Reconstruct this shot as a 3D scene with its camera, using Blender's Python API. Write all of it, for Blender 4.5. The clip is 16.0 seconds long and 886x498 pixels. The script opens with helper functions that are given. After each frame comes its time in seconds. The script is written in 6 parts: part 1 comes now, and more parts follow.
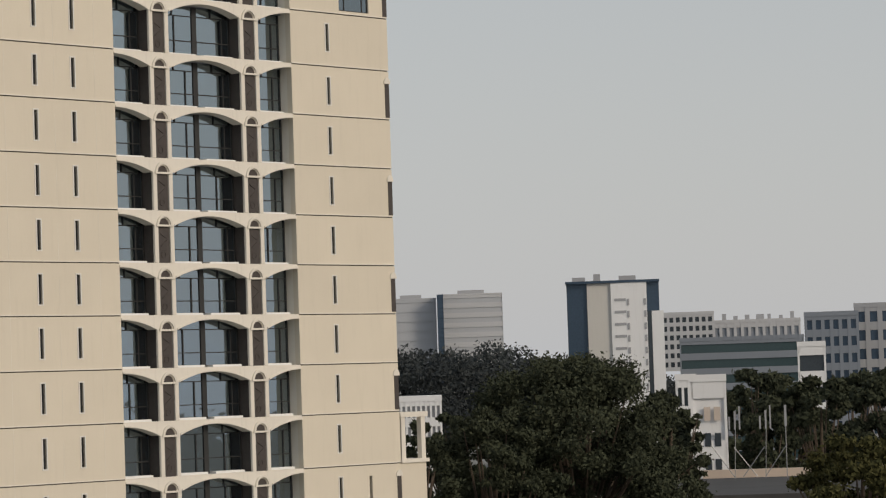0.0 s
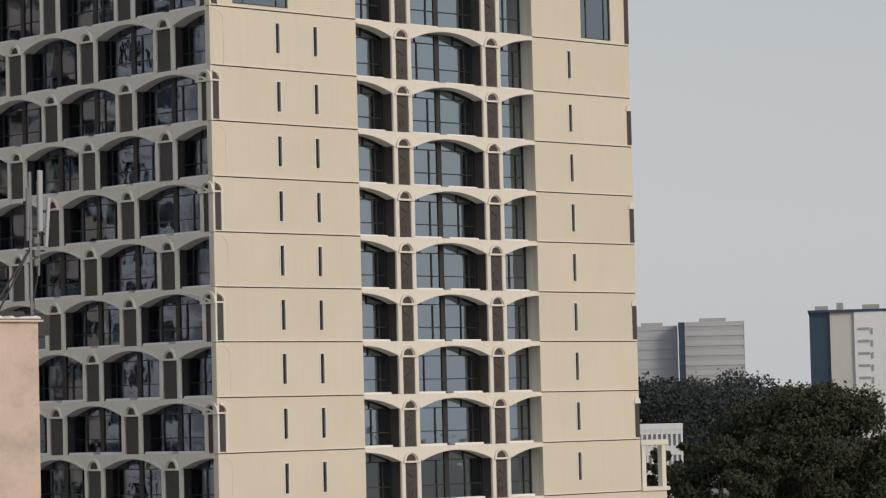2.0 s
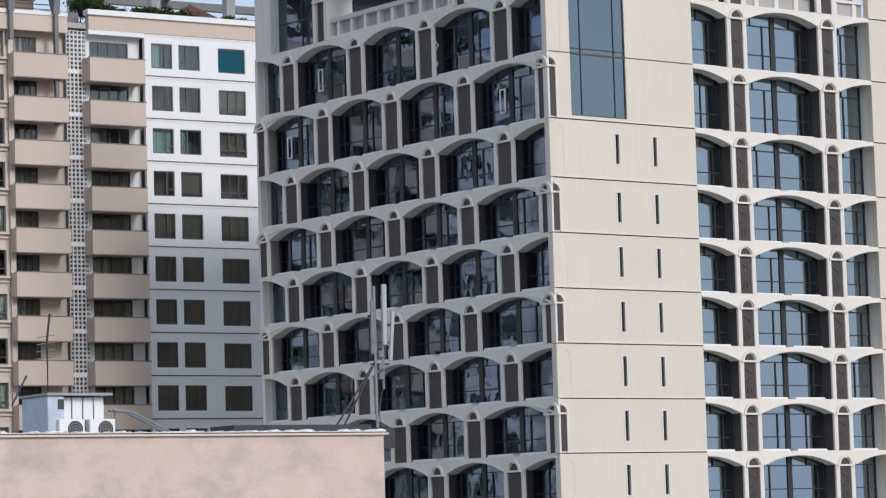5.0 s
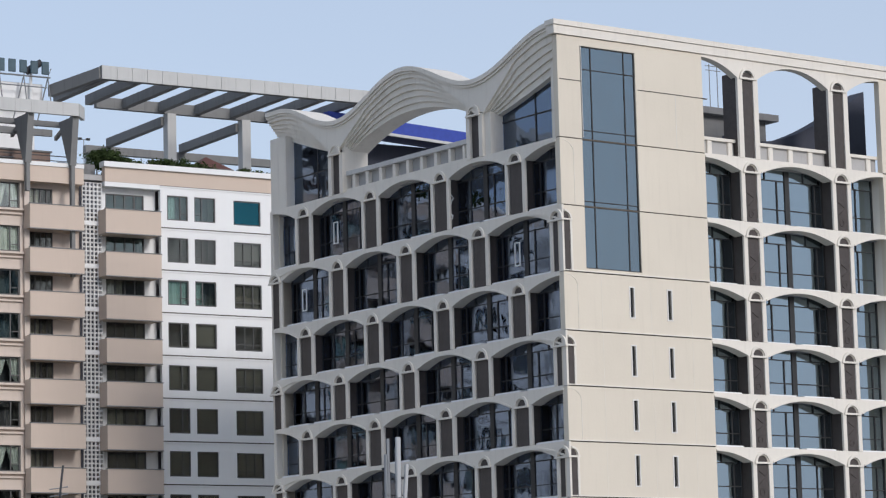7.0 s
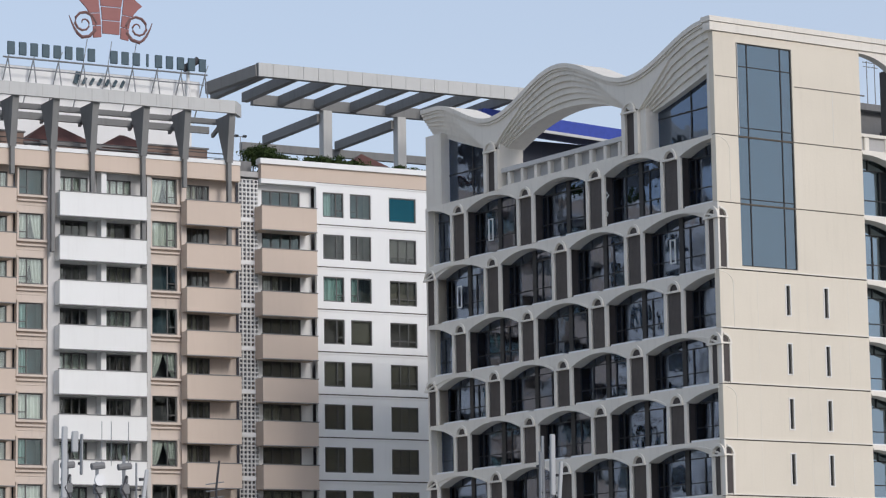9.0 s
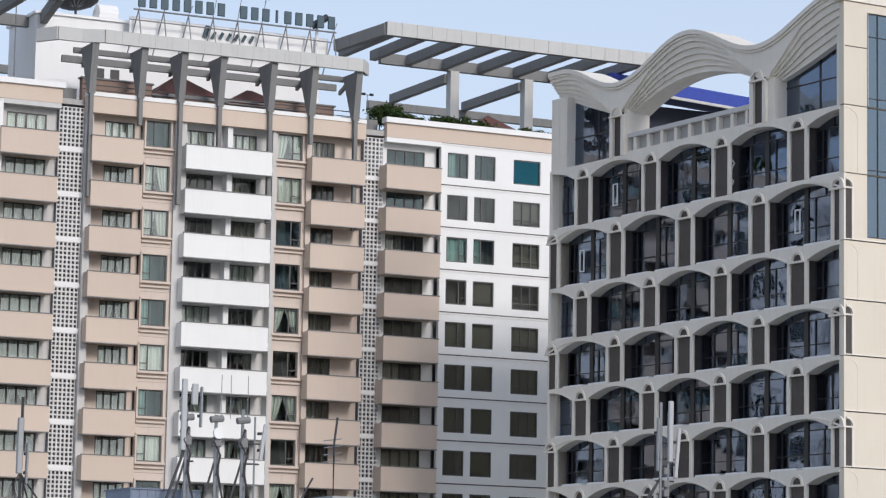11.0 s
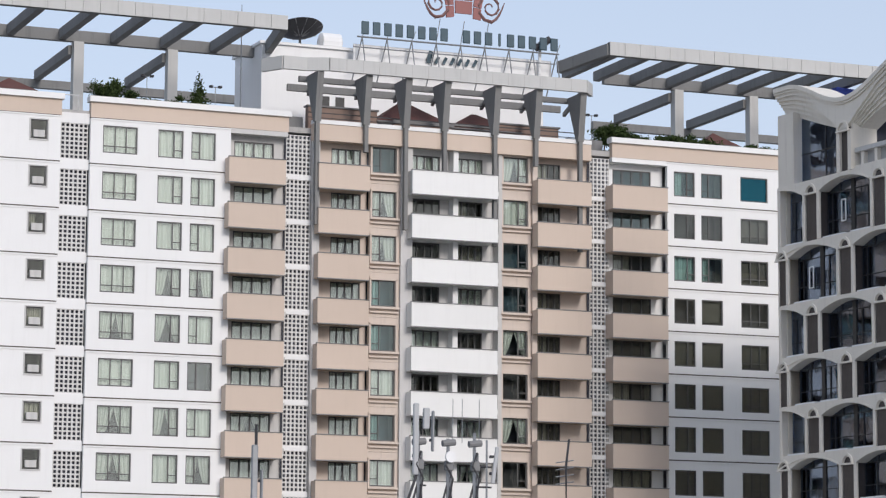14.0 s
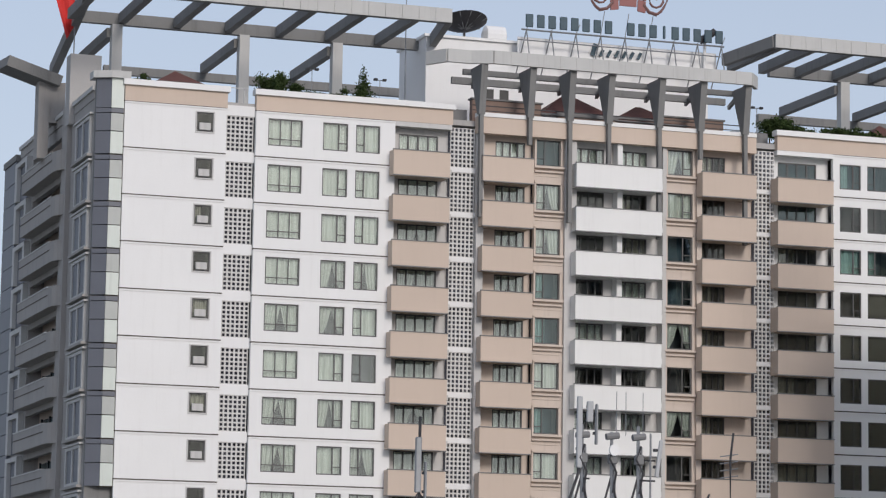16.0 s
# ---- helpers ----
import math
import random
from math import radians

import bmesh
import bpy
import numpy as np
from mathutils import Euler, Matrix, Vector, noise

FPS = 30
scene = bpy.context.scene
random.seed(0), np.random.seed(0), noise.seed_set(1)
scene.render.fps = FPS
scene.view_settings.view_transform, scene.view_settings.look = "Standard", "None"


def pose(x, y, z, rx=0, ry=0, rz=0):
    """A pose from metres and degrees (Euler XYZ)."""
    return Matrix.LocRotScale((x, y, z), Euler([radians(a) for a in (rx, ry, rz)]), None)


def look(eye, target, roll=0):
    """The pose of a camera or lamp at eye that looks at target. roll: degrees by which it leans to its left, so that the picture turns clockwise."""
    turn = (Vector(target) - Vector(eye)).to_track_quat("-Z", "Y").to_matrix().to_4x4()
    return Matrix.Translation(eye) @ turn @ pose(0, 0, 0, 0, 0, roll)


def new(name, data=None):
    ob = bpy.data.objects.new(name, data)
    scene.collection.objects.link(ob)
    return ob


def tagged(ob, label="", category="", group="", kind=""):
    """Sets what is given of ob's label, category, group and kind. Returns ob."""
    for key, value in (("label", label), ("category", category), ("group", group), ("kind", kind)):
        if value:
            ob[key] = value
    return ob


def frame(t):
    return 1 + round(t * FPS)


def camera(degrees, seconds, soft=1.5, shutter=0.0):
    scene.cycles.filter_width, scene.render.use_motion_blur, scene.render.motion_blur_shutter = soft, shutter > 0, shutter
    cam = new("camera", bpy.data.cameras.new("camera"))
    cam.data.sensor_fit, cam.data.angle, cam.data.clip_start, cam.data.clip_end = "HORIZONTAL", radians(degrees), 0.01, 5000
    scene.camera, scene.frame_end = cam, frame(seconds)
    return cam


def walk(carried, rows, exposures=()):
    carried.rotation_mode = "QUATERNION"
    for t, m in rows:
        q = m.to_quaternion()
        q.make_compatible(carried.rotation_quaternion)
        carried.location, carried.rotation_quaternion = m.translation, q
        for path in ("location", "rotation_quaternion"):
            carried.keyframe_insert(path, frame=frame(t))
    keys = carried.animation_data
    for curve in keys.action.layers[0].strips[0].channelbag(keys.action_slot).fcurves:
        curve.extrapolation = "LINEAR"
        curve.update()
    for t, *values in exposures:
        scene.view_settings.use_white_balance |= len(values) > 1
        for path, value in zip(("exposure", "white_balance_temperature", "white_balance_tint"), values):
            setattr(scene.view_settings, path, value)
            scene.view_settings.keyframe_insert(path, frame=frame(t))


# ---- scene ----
EYE = 26.0
cam = camera(16.98, 16.0, soft=1.25)
walk(cam, [
    (0, pose(0, 0, EYE, 92.568, 1.897, -9.010)),
    (0.5, pose(0, 0, EYE, 92.769, 2.015, -7.530)),
    (1, pose(0, 0, EYE, 92.752, 1.843, -6.991)),
    (1.5, pose(0, 0, EYE, 93.187, 1.628, -5.895)),
    (2, pose(0, 0, EYE, 93.226, 1.418, -4.371)),
    (2.5, pose(0, 0, EYE, 93.541, 1.664, -2.515)),
    (3, pose(0, 0, EYE, 93.721, 1.657, -1.107)),
    (3.5, pose(0, 0, EYE, 94.021, 1.828, 0.117)),
    (4, pose(0, 0, EYE, 94.272, 1.600, 0.465)),
    (4.5, pose(0, 0, EYE, 94.539, 1.503, 1.347)),
    (5, pose(0, 0, EYE, 95.542, 1.688, 2.266)),
    (5.2, pose(0, 0, EYE, 95.964, 1.538, 2.267)),
    (7.3, pose(0, 0, EYE, 98.725, 1.432, 2.642)),
    (7.5, pose(0, 0, EYE, 98.852, 1.526, 2.991)),
    (8, pose(0, 0, EYE, 98.971, 1.304, 3.033)),
    (8.5, pose(0, 0, EYE, 98.786, 1.118, 4.293)),
    (9, pose(0, 0, EYE, 98.501, 0.890, 5.464)),
    (9.2, pose(0, 0, EYE, 98.477, 0.646, 5.884)),
    (11.3, pose(0, 0, EYE, 97.528, -1.291, 7.966)),
    (11.5, pose(0, 0, EYE, 97.372, -1.211, 8.620)),
    (12, pose(0, 0, EYE, 97.129, -1.221, 9.767)),
    (12.5, pose(0, 0, EYE, 97.211, -1.094, 10.054)),
    (13, pose(0, 0, EYE, 97.457, -0.980, 10.617)),
    (13.5, pose(0, 0, EYE, 97.794, -0.717, 11.443)),
    (14, pose(0, 0, EYE, 98.130, -0.360, 12.116)),
    (14.5, pose(0, 0, EYE, 98.244, -0.368, 11.624)),
    (15, pose(0, 0, EYE, 98.224, -0.477, 12.580)),
    (15.5, pose(0, 0, EYE, 98.160, -0.566, 14.183)),
    (16, pose(0, 0, EYE, 97.958, -0.897, 15.235)),
], exposures=[
    (0, -0.6, 7850, 11.8), (1.5, -0.58, 7800, 12.3), (2.4, -0.45, 7300, 13.5), (3.2, -0.38, 6650, 13), (5, -0.14, 6300, 12.5), (7.5, -0.22, 6400, 12.5), (9, -0.22, 6450, 12.5),
    (11.5, 0.04, 6500, 13), (12.5, 0.12, 6540, 13.3), (14, -0.1, 6550, 13.7), (16, -0.34, 6650, 13.7)])

# ---- light ----
SUN_EL, SUN_AZ = 24.5, 138.0  # compass-like: azimuth from +Y towards +X
world = bpy.data.worlds.new("world")
scene.world = world
world.use_nodes = True
wn = world.node_tree
sky = wn.nodes.new("ShaderNodeTexSky")
sky.sky_type = "NISHITA"
sky.sun_disc = False
sky.sun_elevation = radians(SUN_EL)
sky.sun_rotation = radians(SUN_AZ)
sky.air_density, sky.dust_density, sky.ozone_density = 1.0, 1.0, 1.0
# thin high cloud veils the blue
wtc = wn.nodes.new("ShaderNodeTexCoord")
cloud = wn.nodes.new("ShaderNodeTexNoise")
cloud.inputs["Scale"].default_value, cloud.inputs["Detail"].default_value = 1.6, 5
wn.links.new(wtc.outputs["Generated"], cloud.inputs["Vector"])
veil = wn.nodes.new("ShaderNodeMapRange")
veil.inputs["To Min"].default_value, veil.inputs["To Max"].default_value = 0.45, 0.75
wn.links.new(cloud.outputs["Fac"], veil.inputs["Value"])
# the veil thickens to haze towards the horizon
wsep = wn.nodes.new("ShaderNodeSeparateXYZ")
wn.links.new(wtc.outputs["Generated"], wsep.inputs[0])
low = wn.nodes.new("ShaderNodeMapRange")
low.inputs["From Min"].default_value, low.inputs["From Max"].default_value = 0.0, 0.22
low.inputs["To Min"].default_value, low.inputs["To Max"].default_value = 0.35, 0.0
wn.links.new(wsep.outputs[2], low.inputs["Value"])
vadd = wn.nodes.new("ShaderNodeMath")
vadd.operation, vadd.use_clamp = "ADD", True
wn.links.new(veil.outputs[0], vadd.inputs[0])
wn.links.new(low.outputs[0], vadd.inputs[1])
wmix = wn.nodes.new("ShaderNodeMixRGB")
wmix.inputs[2].default_value = (4.3, 4.9, 5.9, 1)
wn.links.new(vadd.outputs[0], wmix.inputs[0])
wn.links.new(sky.outputs[0], wmix.inputs[1])
wn.links.new(wmix.outputs[0], wn.nodes["Background"].inputs[0])
wn.nodes["Background"].inputs[1].default_value = 0.158
sun = new("sun", bpy.data.lights.new("sun", "SUN"))
sun.data.energy, sun.data.angle, sun.data.color = 2.1, radians(17), (1.0, 0.96, 0.91)
sd = Vector((math.sin(radians(SUN_AZ)) * math.cos(radians(SUN_EL)), math.cos(radians(SUN_AZ)) * math.cos(radians(SUN_EL)), math.sin(radians(SUN_EL))))
sun.matrix_world = look(sd * 300, (0, 0, 0))


# ---- materials ----
def base_mat(name):
    m = bpy.data.materials.new(name)
    m.use_nodes = True
    return m, m.node_tree, m.node_tree.nodes["Principled BSDF"]


def plaster(name, col, var=0.08, rough=0.85, streak=0.25, scale=0.35, bump=0.15, dirt=(0.12, 0.11, 0.10), piece=0.0):
    """Painted render: broad patches, vertical rain streaks, fine grain."""
    m, nt, b = base_mat(name)
    N, L = nt.nodes.new, nt.links.new
    tc = N("ShaderNodeTexCoord")
    n1 = N("ShaderNodeTexNoise"); n1.inputs["Scale"].default_value = scale; n1.inputs["Detail"].default_value = 6
    L(tc.outputs["Object"], n1.inputs["Vector"])
    mp = N("ShaderNodeMapping"); mp.inputs["Scale"].default_value = (1.6, 1.6, 0.12)
    L(tc.outputs["Object"], mp.inputs["Vector"])
    n2 = N("ShaderNodeTexNoise"); n2.inputs["Scale"].default_value = 1.5; n2.inputs["Detail"].default_value = 8; n2.inputs["Roughness"].default_value = 0.7
    L(mp.outputs[0], n2.inputs["Vector"])
    rp = N("ShaderNodeValToRGB"); rp.color_ramp.elements[0].position = 0.52; rp.color_ramp.elements[1].position = 0.78
    rp.color_ramp.elements[0].color = (0, 0, 0, 1); rp.color_ramp.elements[1].color = (1, 1, 1, 1)
    L(n2.outputs["Fac"], rp.inputs[0])
    hs = N("ShaderNodeHueSaturation"); hs.inputs["Color"].default_value = (*col, 1)
    mr = N("ShaderNodeMapRange"); mr.inputs["To Min"].default_value = 1 - var; mr.inputs["To Max"].default_value = 1 + var
    L(n1.outputs["Fac"], mr.inputs["Value"])
    val = mr.outputs[0]
    if piece:
        oi = N("ShaderNodeObjectInfo")
        m2 = N("ShaderNodeMapRange"); m2.inputs["To Min"].default_value = 1 - piece; m2.inputs["To Max"].default_value = 1 + piece
        L(oi.outputs["Random"], m2.inputs["Value"])
        mu = N("ShaderNodeMath"); mu.operation = "MULTIPLY"
        L(val, mu.inputs[0]); L(m2.outputs[0], mu.inputs[1]); val = mu.outputs[0]
    L(val, hs.inputs["Value"])
    mx = N("ShaderNodeMixRGB"); mx.inputs[2].default_value = (*dirt, 1)
    ms = N("ShaderNodeMath"); ms.operation = "MULTIPLY"; ms.inputs[1].default_value = streak
    L(rp.outputs[0], ms.inputs[0]); L(ms.outputs[0], mx.inputs[0]); L(hs.outputs[0], mx.inputs[1])
    L(mx.outputs[0], b.inputs["Base Color"])
    b.inputs["Roughness"].default_value = rough
    n3 = N("ShaderNodeTexNoise"); n3.inputs["Scale"].default_value = 6; n3.inputs["Detail"].default_value = 5
    L(tc.outputs["Object"], n3.inputs["Vector"])
    bp = N("ShaderNodeBump"); bp.inputs["Strength"].default_value = bump; bp.inputs["Distance"].default_value = 0.05
    L(n3.outputs["Fac"], bp.inputs["Height"]); L(bp.outputs[0], b.inputs["Normal"])
    return m


def glass(name, tint, mirror=0.3, sheen=(0.78, 0.92, 1.0)):
    """Coated window glass: part mirror, part tinted see-through, slightly uneven."""
    m, nt, b = base_mat(name)
    nt.nodes.remove(b)
    N, L = nt.nodes.new, nt.links.new
    out = nt.nodes["Material Output"]
    gl = N("ShaderNodeBsdfGlossy"); gl.inputs["Roughness"].default_value = 0.03; gl.inputs["Color"].default_value = (*sheen, 1)
    tr = N("ShaderNodeBsdfTransparent"); tr.inputs["Color"].default_value = (*tint, 1)
    mx = N("ShaderNodeMixShader")
    fr = N("ShaderNodeFresnel"); fr.inputs["IOR"].default_value = 1.5
    ad = N("ShaderNodeMath"); ad.operation = "ADD"; ad.use_clamp = True; ad.inputs[1].default_value = mirror
    L(fr.outputs[0], ad.inputs[0]); L(ad.outputs[0], mx.inputs[0]); L(tr.outputs[0], mx.inputs[1]); L(gl.outputs[0], mx.inputs[2])
    tc = N("ShaderNodeTexCoord"); n = N("ShaderNodeTexNoise"); n.inputs["Scale"].default_value = 0.6
    L(tc.outputs["Object"], n.inputs["Vector"])
    bp = N("ShaderNodeBump"); bp.inputs["Strength"].default_value = 0.06; bp.inputs["Distance"].default_value = 0.2
    L(n.outputs["Fac"], bp.inputs["Height"]); L(bp.outputs[0], gl.inputs["Normal"])
    L(mx.outputs[0], out.inputs[0])
    return m


def metal(name, col, rough=0.45, metallic=0.8):
    m, nt, b = base_mat(name)
    N, L = nt.nodes.new, nt.links.new
    n = N("ShaderNodeTexNoise"); n.inputs["Scale"].default_value = 3.0; n.inputs["Detail"].default_value = 6
    tc = N("ShaderNodeTexCoord"); L(tc.outputs["Object"], n.inputs["Vector"])
    hs = N("ShaderNodeHueSaturation"); hs.inputs["Color"].default_value = (*col, 1)
    mr = N("ShaderNodeMapRange"); mr.inputs["To Min"].default_value = 0.7; mr.inputs["To Max"].default_value = 1.2
    L(n.outputs["Fac"], mr.inputs["Value"]); L(mr.outputs[0], hs.inputs["Value"]); L(hs.outputs[0], b.inputs["Base Color"])
    b.inputs["Metallic"].default_value, b.inputs["Roughness"].default_value = metallic, rough
    return m


def leaf_mat(name, c1, c2):
    m, nt, b = base_mat(name)
    N, L = nt.nodes.new, nt.links.new
    g = N("ShaderNodeNewGeometry")
    mx = N("ShaderNodeMixRGB"); mx.inputs[1].default_value = (*c1, 1); mx.inputs[2].default_value = (*c2, 1)
    L(g.outputs["Random Per Island"], mx.inputs[0]); L(mx.outputs[0], b.inputs["Base Color"])
    b.inputs["Roughness"].default_value = 0.9
    b.inputs["Specular IOR Level"].default_value = 0.1
    return m


M_CREAM = plaster("cream_stone_panel", (0.69, 0.625, 0.52), 0.07, 0.8, 0.16, 0.22, 0.12, (0.42, 0.38, 0.31), piece=0.025)
M_CREAM2 = plaster("cream_moulding", (0.75, 0.705, 0.63), 0.08, 0.8, 0.25, 0.5, 0.12, (0.30, 0.27, 0.23))
M_BROWN = plaster("dark_brown_tile", (0.060, 0.049, 0.045), 0.35, 0.6, 0.2, 2.5, 0.6)
M_JOINT = plaster("dark_joint", (0.10, 0.085, 0.07), 0.2, 0.9, 0.2)
M_DARK = plaster("dark_interior", (0.31, 0.315, 0.34), 0.3, 0.9, 0.2)
M_GLASS_A = glass("blue_green_glass", (0.35, 0.42, 0.44), 0.38)
M_GLASS_L = glass("dark_glass", (0.55, 0.60, 0.69), 0.17, (0.62, 0.76, 1.0))
M_GLASS_STRIP = glass("teal_strip_glass", (0.10, 0.20, 0.23), 0.24)
M_GLASS_B = glass("flat_window_glass", (0.42, 0.47, 0.46), 0.18)
M_FRAME = metal("dark_bronze_frame", (0.05, 0.05, 0.05), 0.5, 0.5)
M_FRAME_B = metal("grey_frame", (0.10, 0.10, 0.10), 0.5, 0.4)
M_WHITE = plaster("white_paint", (0.80, 0.80, 0.79), 0.04, 0.75, 0.10, 0.3, 0.1, (0.40, 0.38, 0.35))
M_WHITEB = plaster("white_balcony_paint", (0.80, 0.80, 0.78), 0.04, 0.75, 0.10, 0.3, 0.1, (0.4, 0.38, 0.36), piece=0.02)
M_TAN = plaster("tan_paint", (0.60, 0.49, 0.405), 0.05, 0.8, 0.10, 0.3, 0.1, (0.35, 0.28, 0.22), piece=0.03)
M_TANWALL = plaster("pale_tan_wall", (0.62, 0.53, 0.46), 0.06, 0.85, 0.2, 0.3)
M_GREYWALL = plaster("grey_wall", (0.57, 0.56, 0.545), 0.08, 0.85, 0.3, 0.4, 0.15, (0.2, 0.2, 0.19))
M_CONC = plaster("concrete", (0.42, 0.41, 0.40), 0.12, 0.9, 0.4, 0.5, 0.3, (0.12, 0.12, 0.12))
M_DCONC = plaster("dark_concrete", (0.20, 0.20, 0.20), 0.15, 0.9, 0.35, 0.6, 0.3, (0.06, 0.06, 0.06))
M_CURTAIN = plaster("curtain", (0.68, 0.69, 0.67), 0.12, 0.95, 0.0, 1.5)
M_PINK = plaster("pink_stained_plaster", (0.66, 0.52, 0.44), 0.13, 0.9, 0.0, 0.9, 0.3)
nt = M_PINK.node_tree       # rain-washed blotches on the old paint
pn = nt.nodes.new("ShaderNodeTexNoise")
pn.inputs["Scale"].default_value, pn.inputs["Detail"].default_value, pn.inputs["Roughness"].default_value = 0.55, 9, 0.68
pm = nt.nodes.new("ShaderNodeMapping")
pm.inputs["Scale"].default_value = (0.8, 0.8, 1.3)
ptc = nt.nodes.new("ShaderNodeTexCoord")
nt.links.new(ptc.outputs["Object"], pm.inputs["Vector"])
nt.links.new(pm.outputs[0], pn.inputs["Vector"])
pr = nt.nodes.new("ShaderNodeValToRGB")
pr.color_ramp.elements[0].position, pr.color_ramp.elements[1].position = 0.47, 0.68
nt.links.new(pn.outputs["Fac"], pr.inputs[0])
px = nt.nodes.new("ShaderNodeMixRGB")
px.inputs[2].default_value = (0.36, 0.31, 0.285, 1)
pb = nt.nodes["Principled BSDF"]
nt.links.new(pb.inputs["Base Color"].links[0].from_socket, px.inputs[1])
ps = nt.nodes.new("ShaderNodeMath")
ps.operation, ps.inputs[1].default_value = "MULTIPLY", 0.7
nt.links.new(pr.outputs[0], ps.inputs[0])
nt.links.new(ps.outputs[0], px.inputs[0])
nt.links.new(px.outputs[0], pb.inputs["Base Color"])
M_ASPHALT = plaster("asphalt", (0.06, 0.06, 0.06), 0.3, 0.9, 0.0, 0.2)
M_GROUND = plaster("city_ground", (0.20, 0.20, 0.18), 0.4, 0.95, 0.0, 0.03)


# ---- mesh helpers ----
class MB:
    """Collects boxes, strips and tubes for one mesh."""
    def __init__(self):
        self.v, self.f = [], []

    def box(self, x0, x1, y0, y1, z0, z1):
        n = len(self.v)
        self.v += [(x0, y0, z0), (x1, y0, z0), (x1, y1, z0), (x0, y1, z0), (x0, y0, z1), (x1, y0, z1), (x1, y1, z1), (x0, y1, z1)]
        self.f += [tuple(n + i for i in q) for q in ((3, 2, 1, 0), (4, 5, 6, 7), (0, 1, 5, 4), (1, 2, 6, 5), (2, 3, 7, 6), (3, 0, 4, 7))]
        return self

    def strip(self, pts, d0, d1):
        """pts: (s, zlow, zhigh) along a facade; a solid between the depths d0 and d1."""
        n = len(self.v)
        for s, lo, hi in pts:
            self.v += [(s, d0, lo), (s, d0, hi), (s, d1, hi), (s, d1, lo)]
        for i in range(len(pts) - 1):
            a, b = n + 4 * i, n + 4 * i + 4
            for k in range(4):
                k2 = (k + 1) % 4
                self.f.append((a + k, b + k, b + k2, a + k2))
        e = n + 4 * (len(pts) - 1)
        self.f += [(n, n + 1, n + 2, n + 3), (e + 3, e + 2, e + 1, e)]
        return self

    def grid(self, xs, zs, solid, y0, y1):
        """One connected slab between depths y0 and y1: cells of the grid xs by zs that are solid(i, j)."""
        nx, nz, idx = len(xs) - 1, len(zs) - 1, {}

        def vert(i, j, s):
            if (i, j, s) not in idx:
                idx[i, j, s] = len(self.v)
                self.v.append((xs[i], (y0, y1)[s], zs[j]))
            return idx[i, j, s]
        on = lambda i, j: 0 <= i < nx and 0 <= j < nz and solid(i, j)
        for i in range(nx):
            for j in range(nz):
                if not solid(i, j):
                    continue
                c = ((i, j), (i + 1, j), (i + 1, j + 1), (i, j + 1))
                self.f.append(tuple(vert(*k, 0) for k in c))
                self.f.append(tuple(vert(*k, 1) for k in reversed(c)))
                for (a, e), nb in zip(((c[0], c[1]), (c[1], c[2]), (c[2], c[3]), (c[3], c[0])), ((i, j - 1), (i + 1, j), (i, j + 1), (i - 1, j))):
                    if not on(*nb):
                        self.f.append((vert(*a, 0), vert(*a, 1), vert(*e, 1), vert(*e, 0)))
        return self

    def holed(self, x0, x1, z0, z1, holes, y0, y1):
        """A slab with rectangular holes (xa, xb, za, zb)."""
        xs = sorted({x0, x1, *[h[0] for h in holes], *[h[1] for h in holes]})
        zs = sorted({z0, z1, *[h[2] for h in holes], *[h[3] for h in holes]})
        inside = lambda i, j: any(h[0] - 1e-6 <= xs[i] and xs[i + 1] <= h[1] + 1e-6 and h[2] - 1e-6 <= zs[j] and zs[j + 1] <= h[3] + 1e-6 for h in holes)
        return self.grid(xs, zs, lambda i, j: not inside(i, j), y0, y1)

    def bars(self, rects, y0, y1):
        """Overlapping upright bars (xa, xb, za, zb) merged into one connected frame."""
        xs = sorted({round(v, 4) for r in rects for v in r[:2]})
        zs = sorted({round(v, 4) for r in rects for v in r[2:]})
        inside = lambda i, j: any(r[0] - 1e-3 <= xs[i] and xs[i + 1] <= r[1] + 1e-3 and r[2] - 1e-3 <= zs[j] and zs[j + 1] <= r[3] + 1e-3 for r in rects)
        return self.grid(xs, zs, inside, y0, y1)

    def beam(self, p, q, w, h=None):
        """A square bar from p to q."""
        h = h or w
        p, q = Vector(p), Vector(q)
        d = (q - p).normalized()
        a = d.cross(Vector((0, 0, 1)))
        a = Vector((1, 0, 0)) if a.length < 1e-4 else a.normalized()
        b = a.cross(d).normalized()
        n = len(self.v)
        for c in (p, q):
            for i, j in ((-1, -1), (1, -1), (1, 1), (-1, 1)):
                self.v.append(tuple(c + a * (i * w / 2) + b * (j * h / 2)))
        self.f += [tuple(n + i for i in t) for t in ((3, 2, 1, 0), (4, 5, 6, 7), (0, 1, 5, 4), (1, 2, 6, 5), (2, 3, 7, 6), (3, 0, 4, 7))]
        return self

    def tube(self, pts, r, k=6):
        """A round bar along points; r one radius or one for each point."""
        pts = [Vector(p) for p in pts]
        n = len(self.v)
        for i, p in enumerate(pts):
            d = (pts[min(i + 1, len(pts) - 1)] - pts[max(i - 1, 0)]).normalized()
            a = d.cross(Vector((0, 0, 1)))
            a = d.cross(Vector((1, 0, 0))) if a.length < 1e-3 else a
            a.normalize()
            b = a.cross(d)
            rr = r[i] if isinstance(r, (list, tuple)) else r
            for j in range(k):
                t = 2 * math.pi * j / k
                self.v.append(tuple(p + (a * math.cos(t) + b * math.sin(t)) * rr))
